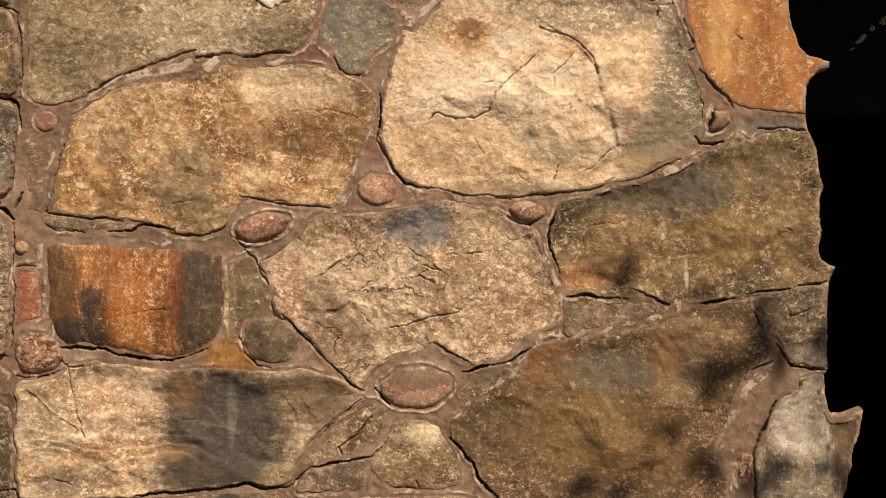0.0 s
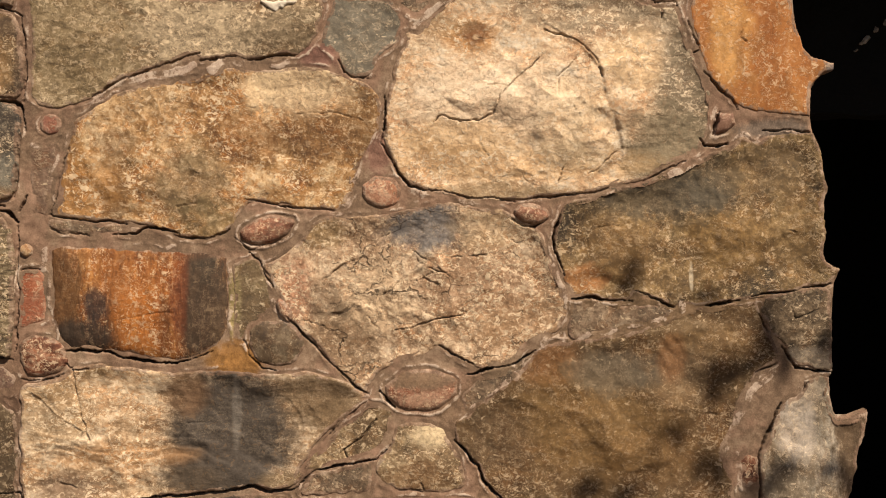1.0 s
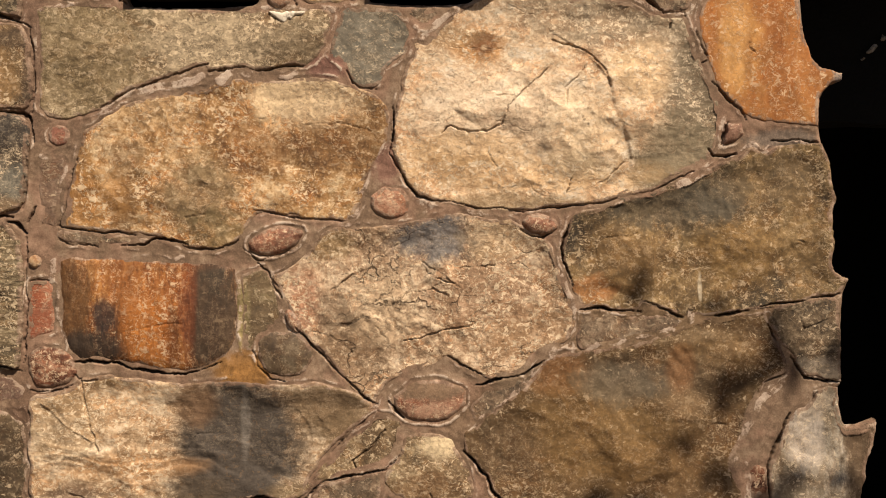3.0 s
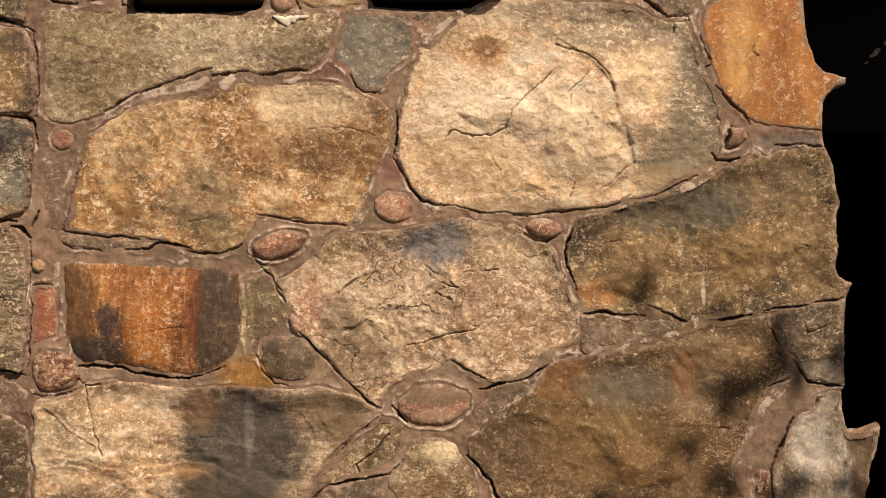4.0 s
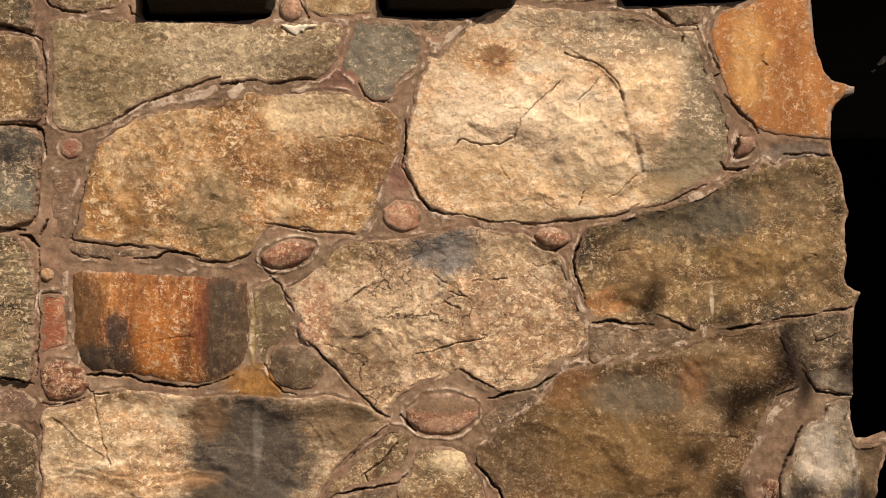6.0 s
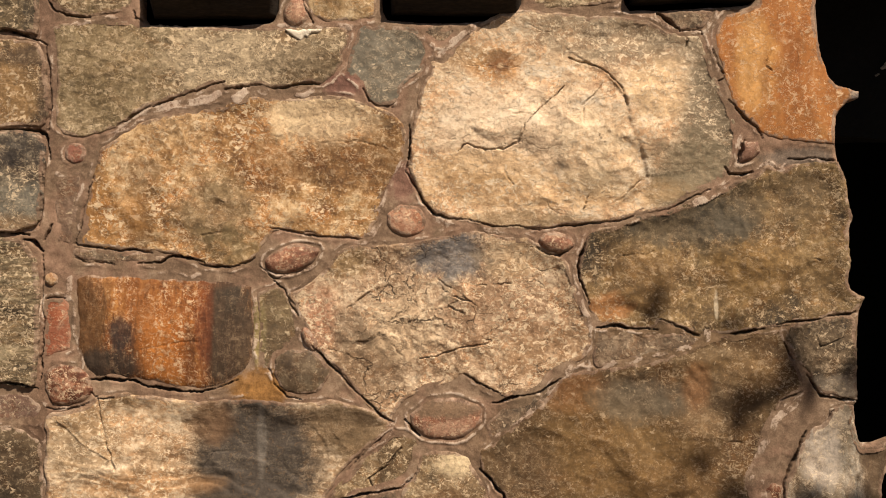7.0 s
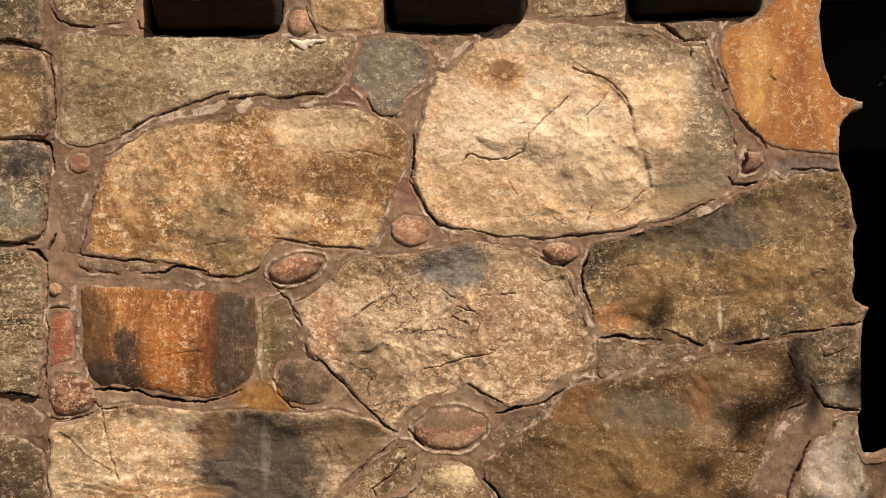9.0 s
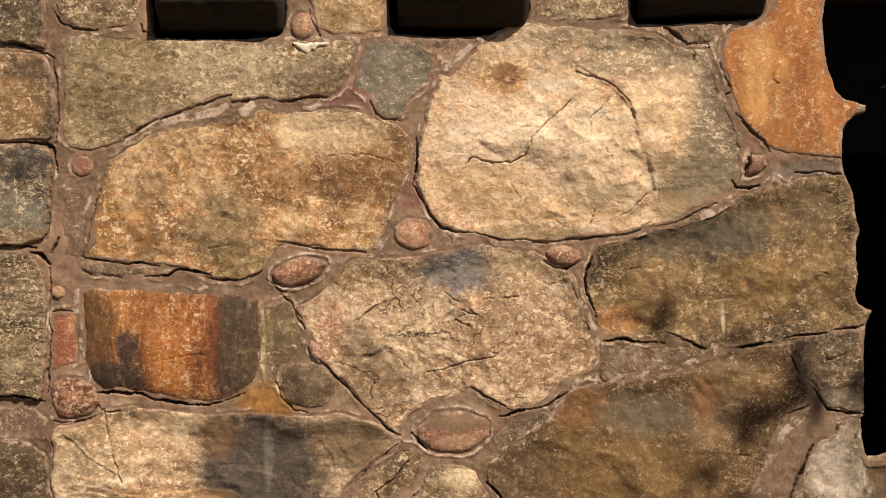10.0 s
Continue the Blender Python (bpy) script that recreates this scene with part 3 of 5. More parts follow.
# upper rows
TAN = M("tan sandstone", (0.063, 0.040, 0.023), (0.203, 0.140, 0.080), (0.398, 0.309, 0.197), fleck=0.9, stretch=(1, 1, 1.6), stains=[(-0.785, 1.945, 0.156, 0.132, (0.145, 0.106, 0.054), 0.6), (-0.500, 1.962, 0.150, 0.075, (0.370, 0.290, 0.190), 0.75), (-0.353, 1.957, 0.072, 0.048, (0.091, 0.063, 0.036), 0.6)])
stone("long tan sandstone with a grey lichened face", [(-0.888, 2.038), (-0.877, 2.045), (-0.832, 2.048), (-0.772, 2.053), (-0.718, 2.048), (-0.697, 2.039), (-0.652, 2.036), (-0.568, 2.040), (-0.496, 2.036), (-0.412, 2.036), (-0.340, 2.033), (-0.270, 2.035), (-0.263, 2.023), (-0.268, 1.997), (-0.275, 1.961), (-0.292, 1.939), (-0.310, 1.925), (-0.325, 1.916), (-0.352, 1.920), (-0.376, 1.910), (-0.412, 1.908), (-0.430, 1.907), (-0.450, 1.915), (-0.478, 1.913), (-0.508, 1.907), (-0.526, 1.910), (-0.532, 1.921), (-0.553, 1.916), (-0.592, 1.903), (-0.628, 1.889), (-0.652, 1.879), (-0.688, 1.868), (-0.712, 1.853), (-0.748, 1.831), (-0.784, 1.817), (-0.832, 1.807), (-0.868, 1.814), (-0.884, 1.829), (-0.883, 1.877), (-0.880, 1.937), (-0.883, 1.997)], TAN, dome=0.014, relief=0.005, ledges=0.003)
OCHRE = M("ochre sandstone", (0.115, 0.057, 0.025), (0.300, 0.162, 0.064), (0.530, 0.370, 0.210), blotch=9, fleck=0.75, grain=1.1, warm=0.75, stains=[(-0.317, 1.849, 0.114, 0.058, (0.584, 0.438, 0.276), 0.8), (-0.257, 1.759, 0.132, 0.066, (0.090, 0.044, 0.018), 0.55), (-0.713, 1.621, 0.031, 0.090, (0.069, 0.043, 0.025), 0.65), (-0.701, 1.735, 0.041, 0.030, (0.074, 0.048, 0.027), 0.55), (-0.545, 1.640, 0.085, 0.085, (0.150, 0.110, 0.062), 0.7), (-0.425, 1.747, 0.072, 0.060, (0.121, 0.050, 0.015), 0.5), (-0.761, 1.645, 0.072, 0.072, (0.332, 0.160, 0.047), 0.5), (-0.509, 1.567, 0.072, 0.048, (0.126, 0.096, 0.047), 0.55), (-0.641, 1.825, 0.084, 0.036, (0.438, 0.298, 0.161), 0.45)])
stone("broad ochre sandstone with dark iron stains", [(-0.832, 1.576), (-0.820, 1.637), (-0.808, 1.709), (-0.798, 1.745), (-0.784, 1.783), (-0.736, 1.813), (-0.700, 1.832), (-0.664, 1.850), (-0.616, 1.858), (-0.556, 1.862), (-0.532, 1.868), (-0.508, 1.879), (-0.472, 1.886), (-0.412, 1.889), (-0.352, 1.886), (-0.292, 1.889), (-0.244, 1.882), (-0.196, 1.865), (-0.166, 1.850), (-0.148, 1.829), (-0.143, 1.802), (-0.150, 1.757), (-0.166, 1.721), (-0.184, 1.691), (-0.196, 1.661), (-0.205, 1.625), (-0.217, 1.601), (-0.234, 1.589), (-0.268, 1.591), (-0.316, 1.596), (-0.352, 1.603), (-0.412, 1.610), (-0.438, 1.589), (-0.457, 1.559), (-0.472, 1.541), (-0.502, 1.531), (-0.550, 1.530), (-0.592, 1.541), (-0.634, 1.555), (-0.688, 1.564), (-0.772, 1.567)], OCHRE, dome=0.018, reach=0.06, relief=0.0055, ledges=0.0015, facets=4, tilt=0.04, grit=0.0014, cracks=[([(-0.574, 1.597), (-0.550, 1.598), (-0.529, 1.604)], 0.002, 0.004), ([(-0.322, 1.793), (-0.244, 1.795), (-0.184, 1.781)], 0.002, 0.003)], scarps=[([(-0.172, 1.769), (-0.244, 1.793), (-0.322, 1.790), (-0.364, 1.757)], 0.004, 0.04), ([(-0.616, 1.685), (-0.532, 1.721), (-0.436, 1.721)], 0.002, 0.04), ([(-0.712, 1.757), (-0.724, 1.661), (-0.706, 1.589)], -0.002, 0.03)])
CREAM = M("cream quartzite", (0.280, 0.171, 0.100), (0.521, 0.366, 0.231), (0.628, 0.528, 0.410), stretch=(1, 1, 1.5), fleck=0.6, grain=1.0, veins=0.12, vein_size=4.5, grime=0.12, stains=[(0.430, 1.690, 0.060, 0.050, (0.160, 0.122, 0.075), 0.9), (0.054, 1.960, 0.052, 0.048, (0.420, 0.215, 0.080), 0.8), (0.056, 1.966, 0.032, 0.028, (0.120, 0.048, 0.018), 0.9), (0.060, 1.955, 0.007, 0.006, (0.40, 0.27, 0.16), 0.9), (0.512, 1.850, 0.070, 0.150, (0.160, 0.128, 0.086), 0.9), (0.475, 1.730, 0.100, 0.085, (0.150, 0.117, 0.074), 0.92), (0.331, 2.023, 0.144, 0.072, (0.170, 0.140, 0.098), 0.5), (0.091, 1.813, 0.180, 0.096, (0.617, 0.477, 0.344), 0.6), (0.259, 1.789, 0.084, 0.072, (0.584, 0.429, 0.261), 0.45), (0.391, 1.903, 0.060, 0.072, (0.491, 0.341, 0.197), 0.8), (0.271, 2.029, 0.228, 0.060, (0.190, 0.155, 0.105), 0.45), (0.139, 1.687, 0.276, 0.036, (0.471, 0.294, 0.138), 0.5), (0.259, 1.705, 0.072, 0.026, (0.332, 0.258, 0.166), 0.5), (0.019, 1.741, 0.132, 0.036, (0.471, 0.286, 0.123), 0.5), (-0.005, 1.981, 0.072, 0.024, (0.243, 0.155, 0.076), 0.5), (0.079, 1.627, 0.180, 0.017, (0.169, 0.113, 0.055), 0.6)])
stone("large cream quartzite boulder with a rusty spot", [(-0.132, 1.757), (-0.136, 1.793), (-0.126, 1.817), (-0.118, 1.847), (-0.114, 1.877), (-0.109, 1.907), (-0.102, 1.925), (-0.090, 1.937), (-0.088, 1.966), (-0.058, 1.967), (-0.040, 1.991), (-0.004, 2.027), (0.014, 2.042), (0.056, 2.062), (0.092, 2.071), (0.140, 2.069), (0.236, 2.062), (0.368, 2.054), (0.398, 2.038), (0.416, 2.021), (0.440, 2.015), (0.482, 2.021), (0.491, 2.003), (0.498, 1.973), (0.510, 1.946), (0.524, 1.915), (0.536, 1.891), (0.548, 1.862), (0.558, 1.835), (0.563, 1.805), (0.558, 1.769), (0.548, 1.745), (0.536, 1.726), (0.522, 1.703), (0.488, 1.690), (0.446, 1.673), (0.416, 1.652), (0.368, 1.643), (0.344, 1.634), (0.308, 1.626), (0.236, 1.621), (0.176, 1.612), (0.116, 1.609), (0.044, 1.610), (-0.004, 1.622), (-0.052, 1.633), (-0.082, 1.645), (-0.106, 1.673), (-0.118, 1.699), (-0.130, 1.721), (-0.138, 1.739)], CREAM, dome=0.022, reach=0.05, relief=0.007, ledges=0.002, facets=5, tilt=0.10, cracks=[([(-0.028, 1.775), (-0.013, 1.787), (0.020, 1.776), (0.068, 1.775), (0.098, 1.793), (0.110, 1.829), (0.128, 1.850), (0.170, 1.889), (0.194, 1.910)], 0.0018, 0.0136), ([(0.086, 1.850), (0.104, 1.855), (0.126, 1.850)], 0.0015, 0.0096), ([(0.236, 1.871), (0.260, 1.895), (0.278, 1.919)], 0.0018, 0.0112), ([(0.206, 1.973), (0.242, 1.961), (0.290, 1.937), (0.318, 1.903), (0.324, 1.871)], 0.0022, 0.0176), ([(0.236, 1.865), (0.234, 1.829)], 0.0012, 0.0080), ([(0.296, 1.663), (0.314, 1.670), (0.356, 1.709)], 0.0015, 0.0096), ([(0.236, 1.643), (0.246, 1.682)], 0.0018, 0.0112), ([(0.268, 1.807), (0.282, 1.781)], 0.0014, 0.0096), ([(-0.090, 1.967), (-0.089, 1.934)], 0.0015, 0.0112), ([(0.068, 1.730), (0.086, 1.703)], 0.0014, 0.0056), ([(0.455, 2.014), (0.455, 1.994)], 0.0018, 0.0096)], scarps=[([(0.260, 1.955), (0.290, 1.937), (0.324, 1.889), (0.332, 1.847), (0.344, 1.817), (0.362, 1.775), (0.374, 1.721), (0.386, 1.649)], 0.01, 0.07), ([(0.386, 1.643), (0.308, 1.662), (0.236, 1.660), (0.140, 1.650), (0.044, 1.636), (-0.064, 1.634)], 0.006, 0.03), ([(0.350, 2.057), (0.296, 2.027), (0.236, 2.027), (0.176, 2.011), (0.140, 1.985)], -0.005, 0.05), ([(0.434, 1.829), (0.392, 1.817), (0.371, 1.763)], 0.004, 0.03), ([(0.476, 1.937), (0.446, 1.901), (0.446, 1.859), (0.380, 1.817)], -0.003, 0.03)])
ORANGE = M("orange sandstone", (0.185, 0.065, 0.017), (0.294, 0.115, 0.032), (0.407, 0.188, 0.062), blotch=8, fleck=0.36, soft=0.5, stretch=(1.5, 1, 0.8), grain=0.5, warm=0.3, grime=0.2, stains=[(0.601, 1.957, 0.042, 0.096, (0.536, 0.298, 0.098), 0.5), (0.619, 1.933, 0.012, 0.048, (0.144, 0.050, 0.015), 0.4), (0.589, 1.981, 0.026, 0.108, (0.501, 0.272, 0.100), 0.5), (0.679, 1.993, 0.017, 0.048, (0.183, 0.056, 0.012), 0.45), (0.811, 1.890, 0.011, 0.011, (0.144, 0.113, 0.100), 1.0)])
stone("orange sandstone quoin at the wall's free end", [(0.523, 2.042), (0.536, 2.062), (0.601, 2.083), (0.631, 2.113), (0.641, 2.159), (0.738, 2.161), (0.731, 2.077), (0.728, 2.040), (0.737, 1.993), (0.750, 1.955), (0.757, 1.933), (0.772, 1.916), (0.792, 1.906), (0.820, 1.898), (0.821, 1.884), (0.799, 1.876), (0.781, 1.859), (0.774, 1.843), (0.772, 1.786), (0.728, 1.787), (0.668, 1.794), (0.628, 1.798), (0.610, 1.810), (0.596, 1.829), (0.572, 1.850), (0.551, 1.874), (0.538, 1.919), (0.529, 1.949), (0.515, 1.982), (0.514, 2.015)], ORANGE, dome=0.012, relief=0.003, rounding=0, round_edge=0.006, feather=0.0, grit=0.0005, grow=0.0, cracks=[([(0.630, 1.985), (0.618, 1.955), (0.632, 1.943)], 0.003, 0.004), ([(0.690, 1.985), (0.684, 1.949)], 0.002, 0.002)])
TEAL = M("grey-green slate", (0.085, 0.072, 0.055), (0.148, 0.128, 0.098), (0.235, 0.208, 0.165), blotch=9, fleck=0.25, soft=0.7, grain=0.25, warm=0.25, stretch=(1, 1, 1.4), turn=35)
stone("grey-green slate wedge", [(-0.244, 2.030), (-0.226, 2.038), (-0.172, 2.042), (-0.124, 2.033), (-0.100, 2.009), (-0.085, 1.991), (-0.094, 1.967), (-0.106, 1.943), (-0.130, 1.925), (-0.150, 1.907), (-0.162, 1.883), (-0.172, 1.871), (-0.196, 1.871), (-0.217, 1.878), (-0.229, 1.895), (-0.238, 1.915), (-0.253, 1.927), (-0.268, 1.943), (-0.258, 1.979), (-0.250, 2.009)], TEAL, dome=0.010, relief=0.004, ledges=0.003, rounding=0, feather=0.005, scarps=[([(-0.253, 1.949), (-0.220, 1.970), (-0.172, 2.003)], 0.004, 0.03), ([(-0.232, 1.937), (-0.148, 1.937), (-0.124, 1.949)], -0.0025, 0.02)])
# middle rows
BUFF = M("buff gritstone", (0.115, 0.070, 0.042), (0.315, 0.205, 0.125), (0.530, 0.405, 0.285), fleck=0.8, grain=1.3, blotch=8, warm=0.65, veins=0.5, vein_size=9, stains=[(-0.047, 1.549, 0.084, 0.050, (0.105, 0.104, 0.109), 0.85), (-0.233, 1.309, 0.072, 0.072, (0.139, 0.085, 0.047), 0.6), (-0.329, 1.405, 0.042, 0.072, (0.313, 0.126, 0.072), 0.5), (0.139, 1.357, 0.108, 0.060, (0.280, 0.160, 0.080), 0.55), (-0.149, 1.405, 0.084, 0.072, (0.541, 0.401, 0.261), 0.5), (-0.257, 1.393, 0.048, 0.048, (0.117, 0.081, 0.052), 0.6), (0.043, 1.429, 0.132, 0.060, (0.243, 0.135, 0.076), 0.5), (-0.281, 1.537, 0.060, 0.030, (0.227, 0.150, 0.065), 0.6), (0.079, 1.549, 0.072, 0.042, (0.373, 0.258, 0.138), 0.4)])
stone("large buff gritstone boulder with a grey patch", [(-0.386, 1.472), (-0.353, 1.489), (-0.323, 1.511), (-0.299, 1.543), (-0.283, 1.559), (-0.244, 1.576), (-0.196, 1.574), (-0.148, 1.577), (-0.112, 1.583), (-0.064, 1.595), (-0.016, 1.602), (0.032, 1.601), (0.068, 1.591), (0.116, 1.588), (0.146, 1.571), (0.181, 1.558), (0.204, 1.537), (0.214, 1.501), (0.229, 1.459), (0.241, 1.429), (0.252, 1.393), (0.247, 1.357), (0.229, 1.333), (0.199, 1.315), (0.163, 1.294), (0.139, 1.271), (0.103, 1.255), (0.073, 1.252), (0.049, 1.261), (0.019, 1.279), (-0.017, 1.301), (-0.047, 1.285), (-0.077, 1.279), (-0.113, 1.261), (-0.149, 1.243), (-0.167, 1.223), (-0.173, 1.201), (-0.191, 1.210), (-0.221, 1.235), (-0.245, 1.264), (-0.269, 1.295), (-0.293, 1.319), (-0.317, 1.343), (-0.341, 1.362), (-0.353, 1.393), (-0.371, 1.429)], BUFF, dome=0.022, reach=0.05, relief=0.010, ledges=0.003, facets=7, tilt=0.17, grit=0.0018, cracks=[([(-0.269, 1.441), (-0.221, 1.471), (-0.197, 1.483)], 0.0017, 0.0060), ([(-0.137, 1.411), (-0.101, 1.435), (-0.047, 1.441), (-0.017, 1.429)], 0.0017, 0.0060), ([(-0.113, 1.333), (-0.077, 1.339), (-0.029, 1.357), (0.031, 1.363)], 0.0022, 0.0080), ([(0.019, 1.381), (0.055, 1.399), (0.079, 1.417)], 0.0014, 0.0050), ([(-0.065, 1.483), (-0.041, 1.465), (-0.011, 1.457)], 0.0017, 0.0060), ([(-0.173, 1.363), (-0.149, 1.339)], 0.0014, 0.0050), ([(-0.305, 1.357), (-0.269, 1.345), (-0.221, 1.309)], 0.0014, 0.0050), ([(-0.076, 1.499), (-0.040, 1.481), (-0.016, 1.463), (0.008, 1.445)], 0.0014, 0.0060), ([(-0.052, 1.442), (-0.028, 1.457), (0.008, 1.459)], 0.0014, 0.0060), ([(-0.244, 1.457), (-0.208, 1.481), (-0.184, 1.487)], 0.0017, 0.0060), ([(0.008, 1.487), (0.080, 1.493)], 0.0022, 0.0080), ([(-0.157, 1.517), (-0.145, 1.531), (-0.124, 1.538)], 0.0014, 0.0050)], scarps=[([(-0.185, 1.465), (-0.161, 1.405), (-0.125, 1.333), (-0.077, 1.336), (-0.029, 1.355), (0.043, 1.366)], -0.006, 0.045), ([(0.187, 1.429), (0.115, 1.465), (0.019, 1.489), (-0.065, 1.487)], 0.005, 0.04), ([(-0.269, 1.435), (-0.197, 1.483), (-0.125, 1.489)], 0.004, 0.03), ([(-0.101, 1.261), (-0.017, 1.306), (0.055, 1.333), (0.139, 1.339)], -0.004, 0.03), ([(-0.377, 1.441), (-0.305, 1.357), (-0.221, 1.303), (-0.161, 1.261)], 0.004, 0.03), ([(0.079, 1.417), (0.019, 1.375), (-0.041, 1.369)], 0.004, 0.03)])
OLIVE = M("olive-brown sandstone", (0.031, 0.022, 0.014), (0.117, 0.073, 0.033), (0.266, 0.174, 0.080), fleck=0.38, grain=0.75, soft=0.15, blotch=10, stains=[(0.367, 1.501, 0.072, 0.084, (0.183, 0.104, 0.041), 0.5), (0.595, 1.525, 0.084, 0.072, (0.197, 0.113, 0.039), 0.55), (0.455, 1.612, 0.150, 0.045, (0.060, 0.050, 0.036), 0.75), (0.560, 1.640, 0.070, 0.060, (0.075, 0.062, 0.044), 0.6), (0.289, 1.441, 0.042, 0.030, (0.294, 0.113, 0.036), 0.6), (0.679, 1.669, 0.084, 0.060, (0.144, 0.096, 0.049), 0.5), (0.517, 1.446, 0.004, 0.030, (0.450, 0.380, 0.280), 0.7), (0.739, 1.525, 0.048, 0.108, (0.139, 0.085, 0.036), 0.5)])
stone("broad olive-brown sandstone", [(0.240, 1.574), (0.251, 1.596), (0.275, 1.610), (0.342, 1.630), (0.368, 1.639), (0.416, 1.649), (0.458, 1.663), (0.503, 1.678), (0.534, 1.697), (0.558, 1.709), (0.590, 1.716), (0.620, 1.740), (0.654, 1.726), (0.674, 1.742), (0.728, 1.750), (0.774, 1.752), (0.790, 1.711), (0.793, 1.687), (0.802, 1.639), (0.798, 1.549), (0.800, 1.474), (0.817, 1.468), (0.833, 1.460), (0.811, 1.432), (0.763, 1.424), (0.739, 1.417), (0.655, 1.405), (0.619, 1.396), (0.583, 1.390), (0.547, 1.386), (0.505, 1.384), (0.481, 1.384), (0.451, 1.393), (0.421, 1.405), (0.397, 1.415), (0.386, 1.396), (0.343, 1.398), (0.307, 1.403), (0.266, 1.399), (0.253, 1.429), (0.241, 1.459), (0.230, 1.493), (0.224, 1.529), (0.230, 1.553)], OLIVE, facets=5, tilt=0.08, dome=0.016, relief=0.006, ledges=0.003, grit=0.0014, cracks=[([(0.320, 1.553), (0.368, 1.554), (0.384, 1.561)], 0.0022, 0.006), ([(0.599, 1.469), (0.600, 1.439)], 0.002, 0.004), ([(0.625, 1.517), (0.630, 1.499)], 0.002, 0.004), ([(0.726, 1.541), (0.740, 1.540)], 0.002, 0.004), ([(0.294, 1.541), (0.299, 1.505)], 0.002, 0.004)], scarps=[([(0.788, 1.625), (0.752, 1.667), (0.716, 1.670), (0.674, 1.709)], 0.004, 0.03), ([(0.326, 1.601), (0.342, 1.565), (0.320, 1.541)], 0.003, 0.03), ([(0.428, 1.445), (0.446, 1.517), (0.434, 1.589), (0.464, 1.637)], 0.003, 0.04), ([(0.560, 1.445), (0.578, 1.541), (0.548, 1.613)], -0.003, 0.04)])
BROWN = M("brown sandstone", (0.031, 0.020, 0.011), (0.093, 0.054, 0.025), (0.175, 0.106, 0.048), fleck=0.30, grain=0.6, blotch=5, soft=0.5, stains=[(0.211, 1.261, 0.072, 0.048, (0.197, 0.085, 0.029), 0.5), (0.307, 1.141, 0.180, 0.108, (0.169, 0.096, 0.032), 0.5), (0.559, 1.309, 0.108, 0.036, (0.169, 0.100, 0.041), 0.4), (0.475, 1.237, 0.096, 0.072, (0.082, 0.056, 0.032), 0.5), (0.115, 1.093, 0.072, 0.072, (0.075, 0.048, 0.027), 0.5), (0.487, 1.201, 0.060, 0.024, (0.253, 0.160, 0.083), 0.3), (0.355, 1.243, 0.096, 0.048, (0.097, 0.081, 0.059), 0.6), (0.475, 1.273, 0.029, 0.054, (0.197, 0.085, 0.032), 0.45), (0.427, 1.069, 0.108, 0.060, (0.149, 0.081, 0.029), 0.4), (0.439, 1.345, 0.120, 0.019, (0.197, 0.135, 0.076), 0.5)])
stone("very large brown sandstone slab", [(0.211, 1.302), (0.259, 1.307), (0.331, 1.320), (0.403, 1.331), (0.463, 1.355), (0.505, 1.376), (0.559, 1.380), (0.619, 1.390), (0.653, 1.396), (0.665, 1.363), (0.679, 1.333), (0.701, 1.291), (0.694, 1.264), (0.655, 1.243), (0.637, 1.213), (0.619, 1.165), (0.595, 1.105), (0.578, 1.079), (0.583, 1.051), (0.601, 1.015), (0.607, 0.949), (0.610, 0.871), (0.145, 0.871), (0.133, 0.949), (0.110, 0.978), (0.085, 1.002), (0.070, 1.027), (0.060, 1.055), (0.037, 1.078), (0.017, 1.103), (0.019, 1.139), (0.055, 1.165), (0.091, 1.195), (0.139, 1.228), (0.163, 1.261), (0.187, 1.290)], BROWN, facets=5, tilt=0.06, dome=0.014, reach=0.05, relief=0.006, ledges=0.002, cracks=[([(0.545, 1.207), (0.569, 1.189)], 0.002, 0.004), ([(0.541, 1.152), (0.574, 1.151)], 0.002, 0.005), ([(0.085, 1.189), (0.109, 1.201)], 0.002, 0.004)], scarps=[([(0.703, 1.261), (0.607, 1.237), (0.523, 1.189), (0.487, 1.117)], 0.004, 0.05), ([(0.055, 1.147), (0.115, 1.189), (0.175, 1.201)], -0.003, 0.03), ([(0.475, 1.261), (0.523, 1.225), (0.569, 1.183)], 0.003, 0.03)])
GREY = M("grey-brown stone", (0.057, 0.040, 0.027), (0.139, 0.092, 0.059), (0.259, 0.188, 0.128), fleck=0.3, blotch=12)
stone("grey-brown packing stone", [(0.259, 1.381), (0.271, 1.393), (0.379, 1.388), (0.439, 1.386), (0.481, 1.375), (0.463, 1.357), (0.391, 1.337), (0.319, 1.325), (0.259, 1.314), (0.253, 1.339)], GREY, proud=0.0028, dome=0.006, relief=0.004)
stone("small grey-brown corner stone", [(0.660, 1.393), (0.691, 1.408), (0.763, 1.417), (0.810, 1.424), (0.811, 1.357), (0.812, 1.285), (0.815, 1.248), (0.775, 1.252), (0.742, 1.258), (0.725, 1.279), (0.706, 1.307), (0.679, 1.340)], M("dark grey-brown stone", (0.030, 0.023, 0.017), (0.090, 0.061, 0.036), (0.190, 0.138, 0.088), fleck=0.35, stains=[(0.769, 1.271, 0.060, 0.026, (0.302, 0.244, 0.184), 0.75)]), dome=0.008, cracks=[([(0.730, 1.381), (0.737, 1.357), (0.787, 1.375)], 0.002, 0.006)])
